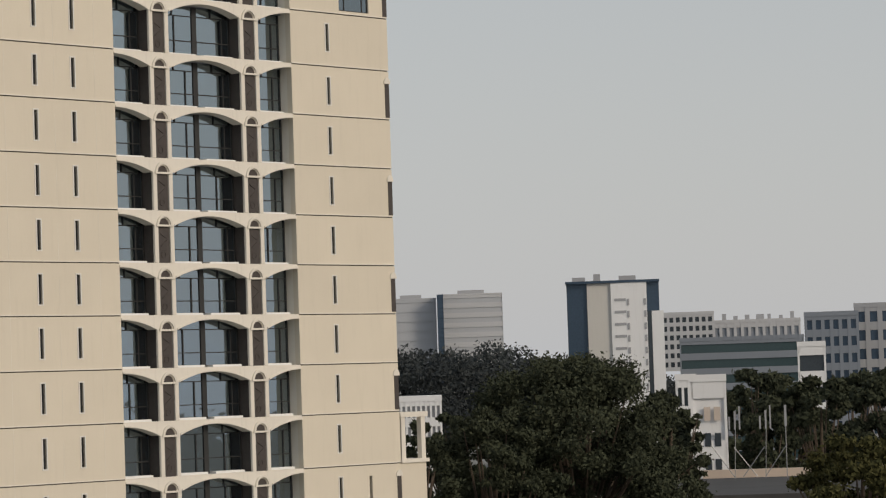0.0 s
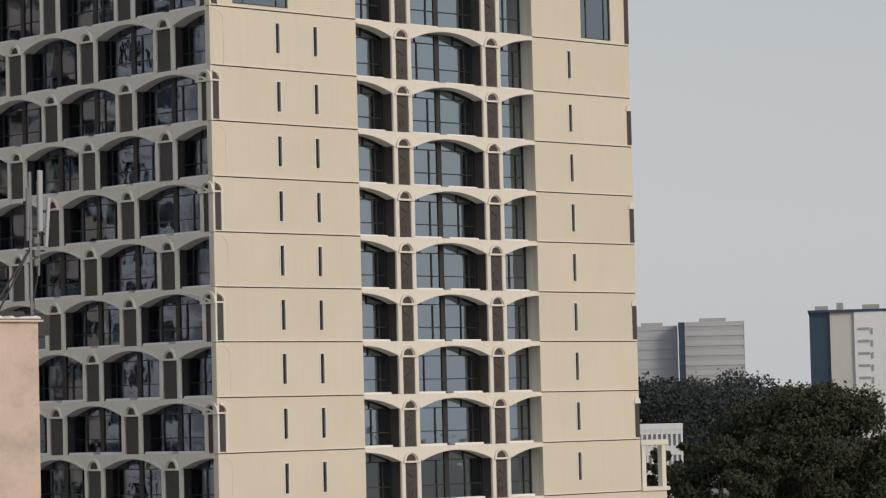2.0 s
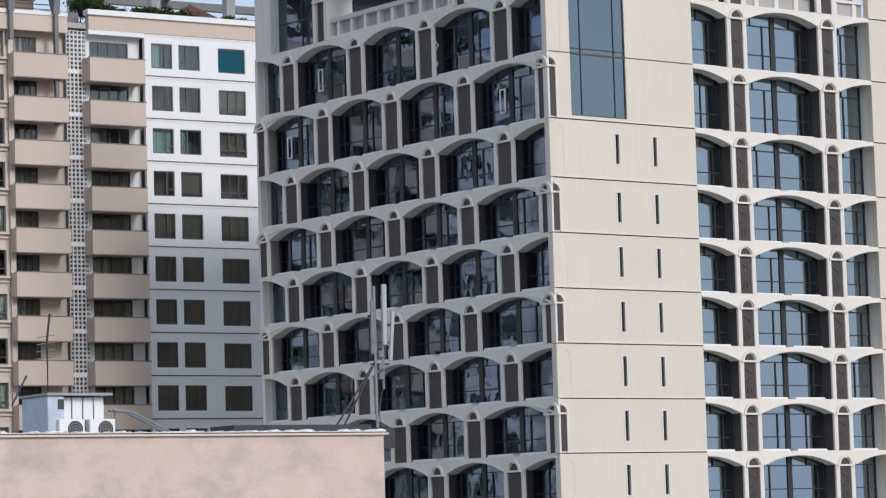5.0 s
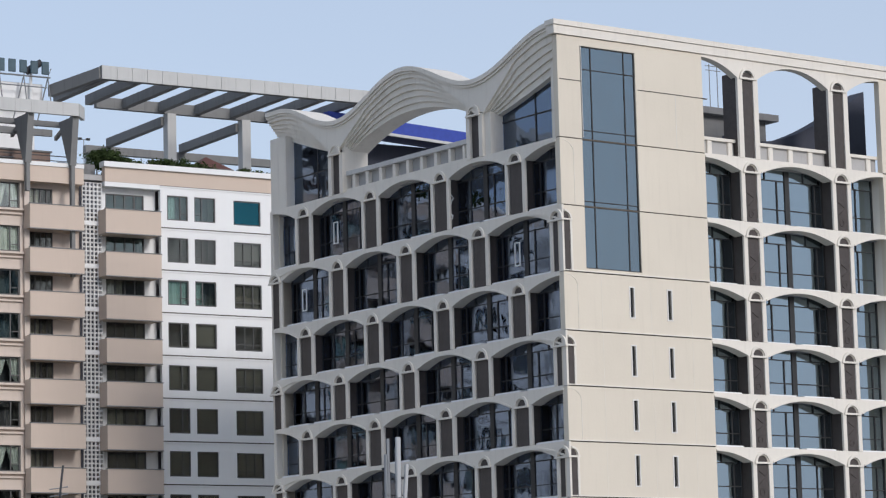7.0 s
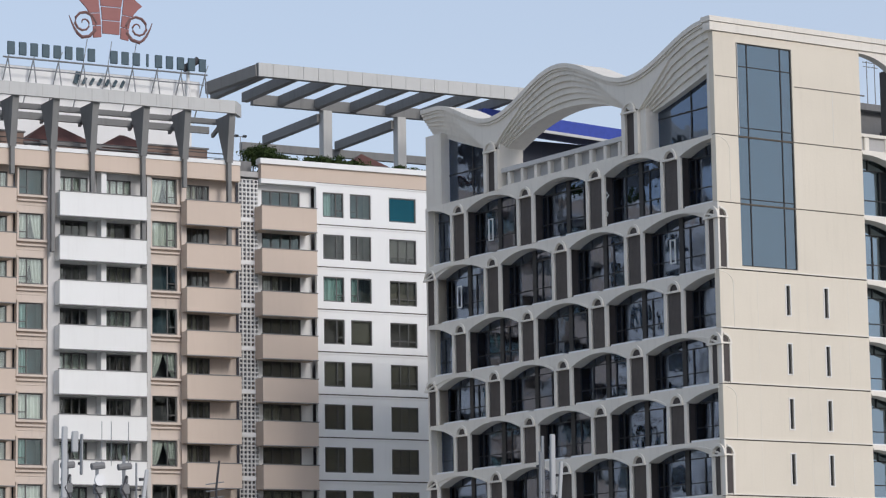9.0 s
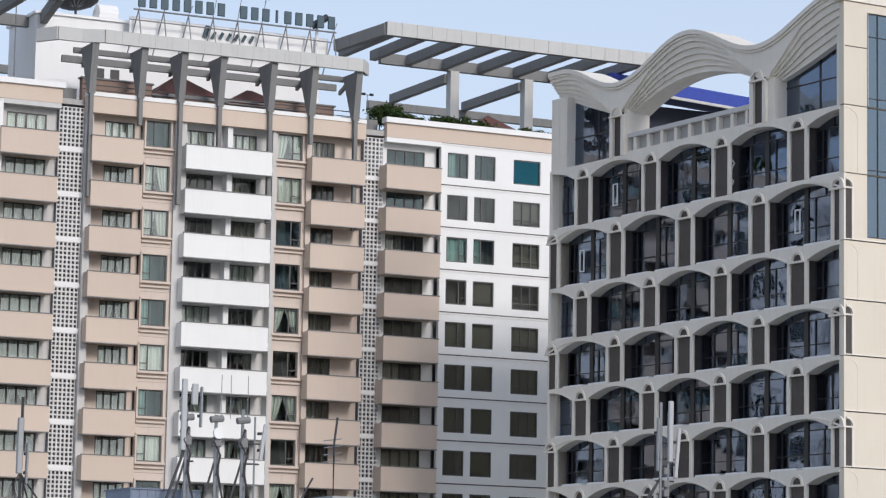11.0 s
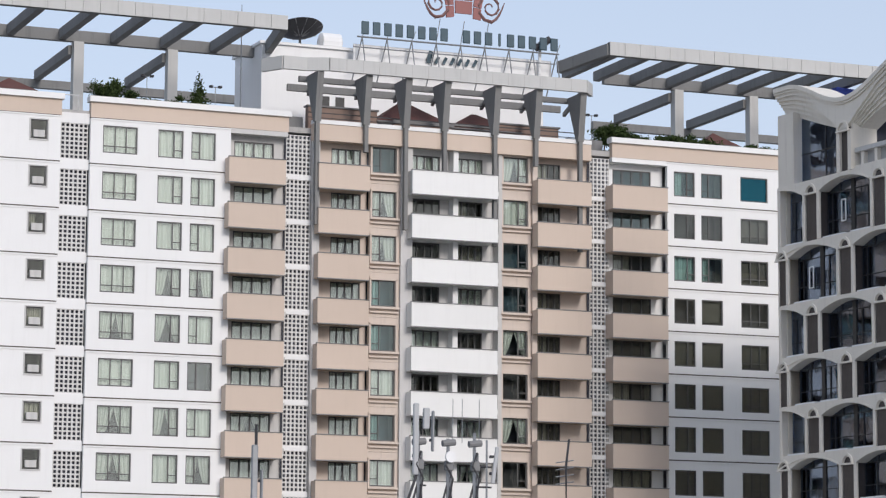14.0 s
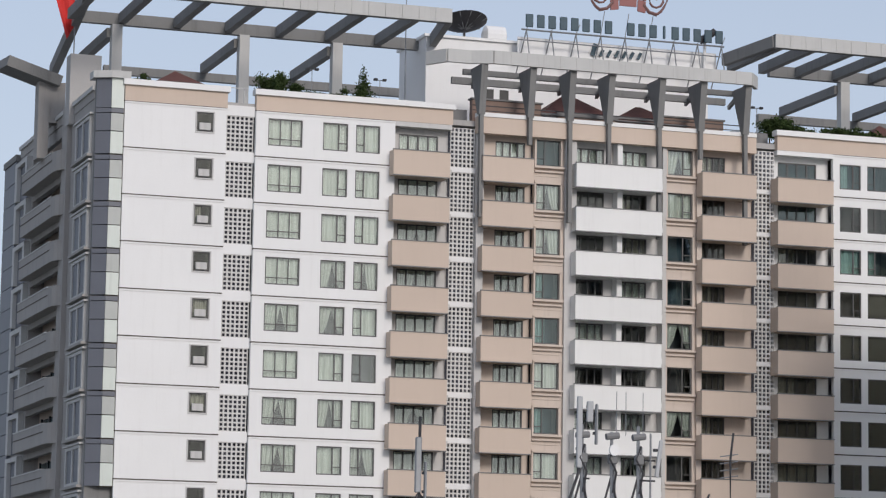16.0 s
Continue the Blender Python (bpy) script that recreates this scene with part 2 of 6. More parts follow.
        for i in range(len(pts) - 1):
            for j in range(k):
                j2 = (j + 1) % k
                self.f.append((n + i * k + j, n + i * k + j2, n + (i + 1) * k + j2, n + (i + 1) * k + j))
        self.f.append(tuple(n + j for j in reversed(range(k))))
        self.f.append(tuple(n + (len(pts) - 1) * k + j for j in range(k)))
        return self

    def mesh(self, name, mat, swap=False, bevel=0.0):
        me = bpy.data.meshes.new(name)
        v = [(b, a, c) for a, b, c in self.v] if swap else self.v
        me.from_pydata(v, [], self.f)
        bm = bmesh.new()
        bm.from_mesh(me)
        bmesh.ops.recalc_face_normals(bm, faces=bm.faces)
        if bevel:
            bmesh.ops.bevel(bm, geom=bm.edges[:], offset=bevel, segments=1, affect="EDGES")
        bm.to_mesh(me)
        bm.free()
        me.materials.append(mat)
        return me


def put(name, me, parent=None, loc=(0, 0, 0), label=""):
    """Links a mesh as one object, under a thing or part."""
    ob = new(name, me)
    ob.location = loc
    if parent:
        ob.parent = parent
    return tagged(ob, label)


def part(name, mb, mat, parent=None, label="", swap=False, bevel=0.0):
    return put(name, mb.mesh(name, mat, swap, bevel), parent, (0, 0, 0), label)


def thing(name, m, label, category, group="", kind=""):
    ob = new(name)
    ob.matrix_world = m
    return tagged(ob, label, category, group, kind)


# ---- ground ----
g = MB()
g.v = [(-2500, -600, 0), (2500, -600, 0), (2500, 4200, 0), (-2500, 4200, 0)]
g.f = [(0, 1, 2, 3)]
tagged(part("ground", g, M_GROUND), "dull green and grey city ground", "ground", kind="structure")

# ---- cream tower with arched loggias ----
# local x runs along the slit-window front, local y along the arcaded side; z above the ground
tower = thing("apartment_tower", pose(0.108, 177.085, 0, 0, 0, 39.0), "cream stone-clad apartment tower with arched loggias", "building")
LINES = [EYE + z for z in (33.15, 29.0, 24.93, 21.34, 18.0, 14.65, 11.33, 8.03, 4.75, 1.43, -1.89, -5.38, -8.7, -12.0, -15.3, -18.6, -21.9, -26.0)]
ROOF = EYE + 40.4
WR, WL = 36.75, 32.0      # lengths of the two fronts
R0, R1 = 11.72, 27.36     # loggia recess in the slit front
PAIR_R = [(15.57, 0.87), (23.53, 0.87)]
NLEV = len(LINES) - 1


def arch_points(a, b, pairs, ends):
    """Underside of an arched band over [a, b]: depth below the floor line. ends: crest at an end wall or not."""
    marks = []
    edge = a
    for c, h in pairs:
        marks.append((edge, c - h)); edge = c + h
    marks.append((edge, b))
    pts = []
    for i, (p, q) in enumerate(marks):
        if q - p > 0.05:
            for k in range(25):
                s = p + (q - p) * k / 24
                if i == 0 and ends[0]:
                    x = (s - p) / (q - p)
                elif i == len(marks) - 1 and ends[1]:
                    x = (q - s) / (q - p)
                else:
                    x = abs(2 * (s - p) / (q - p) - 1)
                pts.append((s, 0.24 + 0.64 * x ** 2.0))
        if i < len(pairs):
            c, h = pairs[i]
            r = 0.44
            pts.append((c - r - 0.001, 0.88))
            for k in range(13):
                t = math.pi * k / 12
                pts.append((c - r * math.cos(t), 0.88 - r * math.sin(t)))
            pts.append((c + r + 0.001, 0.88))
    pts.sort(key=lambda p: p[0])
    return pts


def band_mesh(name, a, b, pairs, ends, swap):
    mb = MB()
    pts = arch_points(a, b, pairs, ends)
    mb.strip([(s, -d, 0.03) for s, d in pts], 0.0, 0.85)
    return mb.mesh(name, M_CREAM2, swap)


def lip_mesh(name, a, b, pairs, ends, swap):
    """A thin raised lip along the arches."""
    mb = MB()
    pts = [(s, d) for s, d in arch_points(a, b, pairs, ends) if not any(abs(s - c) < 0.5 for c, h in pairs)]
    run = []
    for i, (s, d) in enumerate(pts):
        if run and s - run[-1][0] > 0.8:
            mb.strip([(x, -e - 0.02, -e + 0.10) for x, e in run], -0.07, 0.02)
            run = []
        run.append((s, d))
    mb.strip([(x, -e - 0.02, -e + 0.10) for x, e in run], -0.07, 0.02)
    return mb.mesh(name, M_CREAM2, swap)


def ring_mesh(swap, r0=0.50, r1=0.66):
    mb = MB()
    n = 14
    for i in range(n + 1):
        t = math.pi * i / n
        for r, d in ((r0, -0.10), (r1, -0.10), (r1, 0.02), (r0, 0.02)):
            mb.v.append((-r * math.cos(t), d, r * math.sin(t)))
    for i in range(n):
        for k in range(4):
            k2 = (k + 1) % 4
            mb.f.append((4 * i + k, 4 * i + 4 + k, 4 * i + 4 + k2, 4 * i + k2))
    mb.f += [(0, 1, 2, 3), (4 * n + 3, 4 * n + 2, 4 * n + 1, 4 * n)]
    mb.box(-r1 - 0.06, r1 + 0.06, -0.13, 0.05, -0.10, 0.02)
    return mb.mesh("arch_ring", M_CREAM2, swap)


def column_mesh(swap, w, h):
    mb = MB().box(-w / 2, w / 2, -0.03, 0.17, 0.03, h)
    return mb.mesh("column", M_CREAM2, swap, 0.03)


def niche_mesh(swap, h, lattice):
    """Dark patterned panel between two columns."""
    mb = MB()
    mb.strip([(-0.46, 0.03, h), *[(-0.46 * math.cos(math.pi * k / 8), 0.03, h + 0.45 * math.sin(math.pi * k / 8)) for k in range(1, 8)], (0.46, 0.03, h)], 0.06, 0.14)
    if lattice:
        for k in range(1):
            z = 0.55
            for t in range(8):
                p, q = math.pi * t / 4, math.pi * (t + 1) / 4
                sx = -0.06
                mb.beam((sx + 0.2 * math.cos(p), 0.05, z + 0.2 * math.sin(p)), (sx + 0.2 * math.cos(q), 0.05, z + 0.2 * math.sin(q)), 0.05)
    if lattice:
        mb.beam((-0.25, 0.045, 1.1), (0.3, 0.045, 1.5), 0.06).beam((-0.3, 0.045, 1.9), (0.2, 0.045, 1.6), 0.05).box(-0.36, 0.24, 0.03, 0.06, 0.82, 0.88)
    return mb.mesh("niche_panel", M_BROWN, swap)


def window_in(parent, swap, s0, s1, zf, h, rnd, glassmat, d=1.15, sill=True, split=True, curtain=0.5):
    """A glazed bay behind a loggia opening: frame, panes, sill, sometimes a curtain."""
    w = s1 - s0
    rects = []
    cuts = [s0, s1]
    if split and w > 3.5:
        m = s0 + w * 0.52
        cuts = [s0, m - 0.2, m + 0.2, s1]
        rects.append((m - 0.2, m + 0.2, zf, zf + h))
    for c in (s0, s1):
        rects.append((c - 0.05, c + 0.05, zf, zf + h))
    spans = [(cuts[0], cuts[1])] if len(cuts) == 2 else [(cuts[0], cuts[1]), (cuts[2], cuts[3])]
    for a, b in spans:
        rects += [(a, b, zf + 0.03, zf + 0.12), (a, b, zf + h * 0.31, zf + h * 0.31 + 0.06), (a, b, zf + h * 0.80, zf + h * 0.80 + 0.06)]
        x = a + (b - a) * (0.78 if rnd.random() < 0.7 else 0.5)
        rects.append((x - 0.035, x + 0.035, zf, zf + h * 0.80))
        x = a + (b - a) * 0.45
        rects.append((x - 0.03, x + 0.03, zf + h * 0.8, zf + h))
    fr = MB().bars(rects, d - 0.06, d + 0.06)
    win = part("window", fr, M_FRAME, parent, swap=swap)
    for a, b in spans:
        part("pane", MB().box(a + 0.05, b - 0.05, d + 0.005, d + 0.015, zf + 0.05, zf + h), glassmat, win, swap=swap)
        if sill:
            part("sill", MB().box(a + 0.05, a + (b - a) * 0.92, d - 0.62, d - 0.05, zf + 0.03, zf + 0.17), M_WHITE, win, "white window sill", swap=swap)
        if rnd.random() < curtain:
            cu = MB()
            c0 = a + 0.1 if rnd.random() < 0.5 else a + (b - a) * 0.55
            c1 = c0 + (b - a) * rnd.uniform(0.18, 0.42)
            n = 16
            cu.v = [(c0 + (c1 - c0) * i / n, d + 0.3 + 0.06 * (i % 2), z) for i in range(n + 1) for z in (zf + 0.1, zf + h)]
            cu.f = [(2 * i, 2 * i + 2, 2 * i + 3, 2 * i + 1) for i in range(n)]
            part("curtain", cu, M_CURTAIN, win, swap=swap)
    return win


rnd = random.Random(4)
M_TRIM = plaster("pale_stone_trim", (0.72, 0.70, 0.66), 0.05, 0.8, 0.1, 0.5)
ring_r, ring_l = ring_mesh(False), ring_mesh(True)
cols = {}
P_PAIRS = [(4.5, 1.0), (12.3, 1.0), (20.05, 1.0), (27.95, 1.0)]
Q_PAIRS = [(8.4, 1.0), (16.2, 1.0), (24.0, 1.0)]
bands = {
    "R": (band_mesh("band", R0, R1, PAIR_R, (True, True), False), lip_mesh("lip", R0, R1, PAIR_R, (True, True), False)),
    "P": (band_mesh("band", 0.35, WL - 0.3, P_PAIRS, (True, True), True), lip_mesh("lip", 0.35, WL - 0.3, P_PAIRS, (True, True), True)),
    "Q": (band_mesh("band", 0.0, WL, [(0.56, 0.72)] + Q_PAIRS + [(WL - 0.5, 0.72)], (False, False), True), lip_mesh("lip", 0.35, WL, Q_PAIRS, (False, False), True)),
}
CW = 0.40
LOW = 13                       # the arcades run down to this floor line
for i in range(NLEV):
    top, bot = LINES[i], LINES[i + 1]
    h = top - bot
    kind = "P" if i % 2 == 0 else "Q"
    # --- slit front: plain panels with an open joint between storeys ---
    def panel(s0, s1, z0, z1, slits=()):
        mb = MB().holed(s0, s1, z0, z1, [(a, b, z1 - 2.52, z1 - 0.70) for a, b in slits], 0.0, 0.45)
        return mb
    z0, z1 = bot + 0.035, top - 0.035
    if i < 2:
        part("wall_panel", panel(0, 1.78, z0, z1), M_CREAM, tower)
        part("wall_panel", panel(6.18, R0, z0, z1), M_CREAM, tower)
        part("wall_panel", panel(R1, 32.05, z0, z1), M_CREAM, tower)
        part("wall_panel", panel(34.95, WR, z0, z1), M_CREAM, tower)
    else:
        part("wall_panel", panel(0, R0, z0, z1, ((5.16, 5.44), (8.2, 8.48))), M_CREAM, tower)
        if i < 11:
            part("wall_panel", panel(R1, WR, z0, z1, ((30.68, 30.96),)), M_CREAM, tower)
        else:
            part("wall_panel", panel(R1, WR, z0, z1, ((30.68, 30.96), (33.6, 33.88))), M_CREAM, tower)
        for a in (5.16, 8.2, 30.68):
            sw = part("slit_window", MB().box(a, a + 0.28, 0.2, 0.26, z1 - 2.52, z1 - 0.7), M_GLASS_L, tower)
            part("frame", MB().box(a + 0.2, a + 0.28, 0.1, 0.2, z1 - 2.52, z1 - 0.7), M_FRAME, sw)
            part("surround", MB().holed(a - 0.09, a + 0.37, z1 - 2.6, z1 - 0.62, [(a, a + 0.28, z1 - 2.52, z1 - 0.7)], -0.03, 0.01), M_TRIM, sw)
    for a, b in ((0.02, R0), (R1, WR - 0.02)):
        part("joint", MB().box(a, b, 0.06, 0.4, top - 0.05, top + 0.05), M_JOINT, tower)
        if i >= 2 or a > 20:
            part("string_course", MB().box(a, b, -0.05, 0.06, top + 0.035, top + 0.10), M_CREAM2, tower)
    # faint upright seams
    for s in (2.9, 6.8, 10.1):
        if i >= 2:
            part("seam", MB().box(s, s + 0.025, -0.006, 0.02, z0, z1 - (0.9 if s == 6.8 else 0)), M_CREAM2, tower)
    if i > LOW:
        part("wall_panel", MB().box(R0, R1, 0.0, 0.45, z0, z1), M_CREAM, tower)
        part("wall_panel", MB().box(0.0, WL, 0.0, 0.45, z0, z1), M_CREAM, tower, swap=True)
        continue
    # --- arched bands ---
    for key in ("R", kind):
        b, l = bands[key]
        ob = put("arched_band", b, tower, (0, 0, top))
        put("lip", l, ob)
    # reveals of the recess
    part("reveal", MB().box(R0 - 0.3, R0, 0.45, 1.2, bot, top), M_CREAM2, tower)
    part("reveal", MB().box(R1, R1 + 0.3, 0.45, 1.2, bot, top), M_CREAM2, tower)
    # floor slabs behind
    part("floor_slab", MB().box(R0, R1, 0.86, 7, bot - 0.3, bot + 0.02), M_DARK, tower)
    part("floor_slab", MB().box(0.9, WL - 0.3, 0.86, 7, bot - 0.3, bot + 0.02), M_DARK, tower, swap=True)
    hs = h - 0.88
    if round(hs, 1) not in cols:
        k = round(hs, 1)
        cols[k] = (column_mesh(False, 0.34, hs), column_mesh(True, 0.30, hs), niche_mesh(False, hs, True), niche_mesh(True, hs, False))
    cr, cl, nr, nl = cols[round(hs, 1)]
    for c, hw in PAIR_R:
        for s in (c - hw + CW / 2, c + hw - CW / 2):
            put("column", cr, tower, (s, 0, bot))
        put("niche_panel", nr, tower, (c, 0, bot))
        put("arch_ring", ring_r, tower, (c, 0, bot + hs))
        part("partition", MB().box(c - 0.75, c + 0.75, 0.18, 1.3, bot, top - 0.3), M_BROWN, tower)
    opens = [(R0, PAIR_R[0][0] - 0.75), (PAIR_R[0][0] + 0.75, PAIR_R[1][0] - 0.75), (PAIR_R[1][0] + 0.75, R1)]
    for a, b in opens:
        window_in(tower, False, a + 0.05, b - 0.05, bot, h - 0.3, rnd, M_GLASS_A, curtain=0.15)
    pairs = P_PAIRS if kind == "P" else Q_PAIRS
    for c, hw in pairs:
        for s in (c - hw + 0.15, c + hw - 0.15):
            put("column", cl, tower, (0, s, bot))
        put("niche_panel", nl, tower, (0, c, bot)).scale = (1, 1.28, 1)
        put("arch_ring", ring_l, tower, (0, c, bot + hs))
        part("partition", MB().box(c - 0.8, c + 0.8, 0.18, 1.0, bot, top - 0.3), M_BROWN, tower, swap=True)
    if kind == "Q":
        for c, s in ((0.56, 1.1), (WL - 0.5, WL - 1.1)):
            put("column", cl, tower, (0, s, bot))
            put("niche_panel", nl, tower, (0, c, bot))
            put("arch_ring", ring_l, tower, (-0.02, c, bot + hs))
        part("corner_post", MB().box(-0.02, 0.12, -0.02, 0.3, bot, top), M_CREAM2, tower)
        part("corner_post", MB().box(WL - 0.12, WL, 0.0, 0.3, bot, top), M_CREAM2, tower, swap=True)
        nk = part("corner_niche", MB().strip([(0.12 + 0.42 * k / 6, bot + 0.05, bot + hs + 0.42 * math.sqrt(max(0, 1 - (k / 6) ** 2))) for k in range(7)], -0.03, 0.02), M_BROWN, tower)
        part("niche_column", MB().box(0.54, 0.70, -0.10, 0.02, bot + 0.03, bot + hs), M_CREAM2, nk)
        rg = MB()
        for k in range(8):
            t0, t1 = math.pi / 2 * k / 8, math.pi / 2 * (k + 1) / 8
            rg.beam((0.12 + 0.52 * math.sin(t0), -0.05, bot + hs + 0.52 * math.cos(t0)), (0.12 + 0.52 * math.sin(t1), -0.05, bot + hs + 0.52 * math.cos(t1)), 0.14, 0.12)
        part("niche_ring", rg, M_CREAM2, nk)
        part("niche_ledge", MB().box(-0.05, 0.74, -0.13, 0.02, bot + hs - 0.08, bot + hs + 0.02), M_CREAM2, nk)
        edges = [1.3] + [x for c, hw in pairs for x in (c - 0.75, c + 0.75)] + [WL - 1.3]
    else:
        part("end_wall", MB().box(WL - 0.3, WL, 0.0, 1.3, bot, top), M_CREAM2, tower, swap=True)
        edges = [0.5] + [x for c, hw in pairs for x in (c - 0.75, c + 0.75)] + [WL - 0.3]
        # incised arch on the slit front beside the corner
        mb = MB()
        pts = [(1.05, -0.005, bot + 0.1), (1.05, -0.005, top - 0.9)] + [(0.1 + 0.95 * math.cos(t * math.pi / 16), -0.005, top - 0.9 + 0.75 * math.sin(t * math.pi / 16)) for t in range(1, 9)]
        part("incised_arch", mb.tube(pts, 0.025, 5), M_CREAM2, tower)
    # far corner: narrow arched niche on every second storey
    if kind == "Q":
        ob = part("corner_niche", MB().box(WR - 0.42, WR - 0.02, -0.04, 0.05, bot + 0.15, bot + hs), M_BROWN, tower)
        mb = MB().strip([(WR - 0.24 + 0.3 * math.cos(math.pi - math.pi * k / 8), bot + hs, bot + hs + 0.02 + 0.42 * math.sin(math.pi * k / 8)) for k in range(9)], -0.1, 0.0)
        part("niche_head", mb, M_CREAM2, ob)
    for k in range(0, len(edges), 2):
        window_in(tower, True, edges[k] + 0.05, edges[k + 1] - 0.05, bot, h - 0.3, rnd, M_GLASS_L, curtain=0.35, d=0.85)

# closing walls and core behind
part("rear_wall", MB().box(WR - 0.4, WR, 0.45, WL, 0, EYE + 33.1), M_CREAM, tower)
part("rear_wall", MB().box(0.5, WR - 0.4, WL - 0.4, WL, 0, EYE + 33.1), M_CREAM, tower)
part("core", MB().box(6.5, WR - 0.5, 6.5, WL - 0.5, 0, EYE + 33.0), M_DARK, tower)
part("roof_slab", MB().box(0.5, WR - 0.4, 0.9, WL - 0.4, EYE + 32.8, EYE + 33.1), M_CONC, tower)

# teal glass strips through the top storeys
for a, b in ((1.78, 6.18), (32.05, 34.95)):
    zs = (25.2, 29.3, 33.7, 37.5, 38.9)
    fr = MB().bars([(s, s + 0.06, EYE + 25.2, EYE + 38.95) for s in (a, a + (b - a) * 0.2, a + (b - a) * 0.8, b - 0.06)] + [(a, b, EYE + z, EYE + z + 0.05) for z in zs], 0.08, 0.16)
    st = part("glass_strip", fr, M_FRAME, tower, "tall teal glass window strip")
    for k in range(len(zs) - 1):
        for c0, c1 in ((0, 0.2), (0.2, 0.8), (0.8, 1)):
            part("pane", MB().box(a + (b - a) * c0 + 0.02, a + (b - a) * c1, 0.12, 0.13, EYE + zs[k] + 0.03, EYE + zs[k + 1]), M_GLASS_STRIP, st)
    part("backing", MB().box(a, b, 0.5, 0.6, EYE + 25, EYE + 39), M_DARK, st)
    part("wall_panel", MB().box(a, b, 0.0, 0.45, LINES[2] + 0.035, EYE + 25.18), M_CREAM, tower)

# --- top storey, slit front ---
Z33 = LINES[0]
part("wall_panel", MB().box(0, 1.78, 0.0, 0.45, Z33 + 0.035, ROOF - 0.9), M_CREAM, tower)
part("wall_panel", MB().box(6.18, R0, 0.0, 0.45, Z33 + 0.035, ROOF - 0.9), M_CREAM, tower)
part("wall_panel", MB().box(R1, 32.05, 0.0, 0.45, Z33 + 0.035, ROOF - 0.9), M_CREAM, tower)
part("wall_panel", MB().box(34.95, WR, 0.0, 0.45, Z33 + 0.035, ROOF - 0.9), M_CREAM, tower)
for a, b in ((1.78, 6.18), (32.05, 34.95)):
    part("wall_panel", MB().box(a, b, 0.0, 0.45, EYE + 38.97, ROOF - 0.9), M_CREAM, tower)
part("parapet", MB().box(-0.3, WR, -0.12, 0.6, ROOF - 0.87, ROOF - 0.35), M_CREAM2, tower)
part("coping", MB().box(-0.35, WR + 0.05, -0.2, 0.7, ROOF - 0.32, ROOF), M_CREAM2, tower)
topband = MB().strip([(s, ROOF - 0.68 - 1.56 * d, ROOF - 0.87) for s, d in arch_points(R0, R1, PAIR_R, (True, True))], 0.0, 0.6)
part("arched_band", topband, M_CREAM2, tower)
for c, hw in PAIR_R:
    for s in (c - hw + CW / 2, c + hw - CW / 2):
        part("column", MB().box(s - CW / 2, s + CW / 2, -0.03, 0.17, Z33, ROOF - 2.05), M_CREAM2, tower)
    part("niche_panel", MB().box(c - 0.46, c + 0.46, 0.06, 0.14, Z33, ROOF - 1.7), M_BROWN, tower)
    part("partition", MB().box(c - 0.8, c + 0.8, 0.18, 1.5, Z33, ROOF - 1.7), M_BROWN, tower)
    put("arch_ring", ring_r, tower, (c, 0, ROOF - 2.05))
for k in range(9):
    s = R0 + 0.9 + k * 1.75
    part("baluster", MB().box(s - 0.2, s + 0.2, 0.5, 0.9, Z33, Z33 + 1.0), M_CREAM2, tower, bevel=0.05)
for a, b, z in ((6.35, 12.1, 36.65), (0.1, 1.8, 36.75)):
    part("joint", MB().box(a, b, -0.012, 0.1, EYE + z - 0.03, EYE + z + 0.03), M_JOINT, tower)
for a, z0, z1 in ((1.85, 33.25, 39.0), (9.4, 33.25, 36.62)):
    part("joint", MB().box(a, a + 0.03, -0.01, 0.1, EYE + z0, EYE + z1), M_TRIM, tower)
part("balustrade_back", MB().box(R0, R1, 0.66, 0.76, Z33 + 0.1, Z33 + 1.0), M_CONC, tower)
part("balustrade_rail", MB().box(R0, R1, 0.45, 0.95, Z33 + 1.0, Z33 + 1.2), M_CREAM2, tower)

# --- top storey, wavy crown of the arcaded side ---
def crown(u):
    """Top of the wave coping."""
    if u < 8.3:
        return EYE + 39.23 + 1.07 * math.cos(math.pi * max(0.0, u - 0.3) / 8.0)
    if u < 23.6:
        return EYE + 39.25 - 1.09 * math.cos(2 * math.pi * (u - 8.3) / 15.3)
    return EYE + 39.1 - 0.96 * math.cos(math.pi * min(1.0, (u - 23.6) / 6.9))


us = [WL * k / 160 for k in range(161)]
wave = MB().strip([(u, crown(u) - 0.30, crown(u)) for u in us], -0.30, 2.2)
part("wave_coping", wave, M_CREAM2, tower, swap=True)
part("wave_fillet", MB().strip([(u, crown(u) - 0.46, crown(u) - 0.31) for u in us if u > 0.1], -0.2, 2.15), M_CREAM2, tower, swap=True)


def nested(u, j):
    """Underside of the j-th moulding, counted outwards from the openings: all spring from the piers."""
    if u < 7.6:
        f = (7.6 - u) / 7
        base, away = EYE + 35.6 + 1.9 * f ** 1.2, 7.6 - u
    elif u < 24.6:
        x = min(1.0, abs(u - 16.0) / 7.05)
        base, away = EYE + 36.0 + 1.6 * (1 - x ** 2.0), 7.6 - abs(u - 16.0)
    else:
        f = (u - 24.6) / 7
        base, away = EYE + 36.15 + 2.2 * f ** 1.1, u - 24.6
    g = min(1.0, max(0.0, away) / 3.4) ** 0.75
    return base + (crown(u) - 0.62 - base) * g * j / 5.3


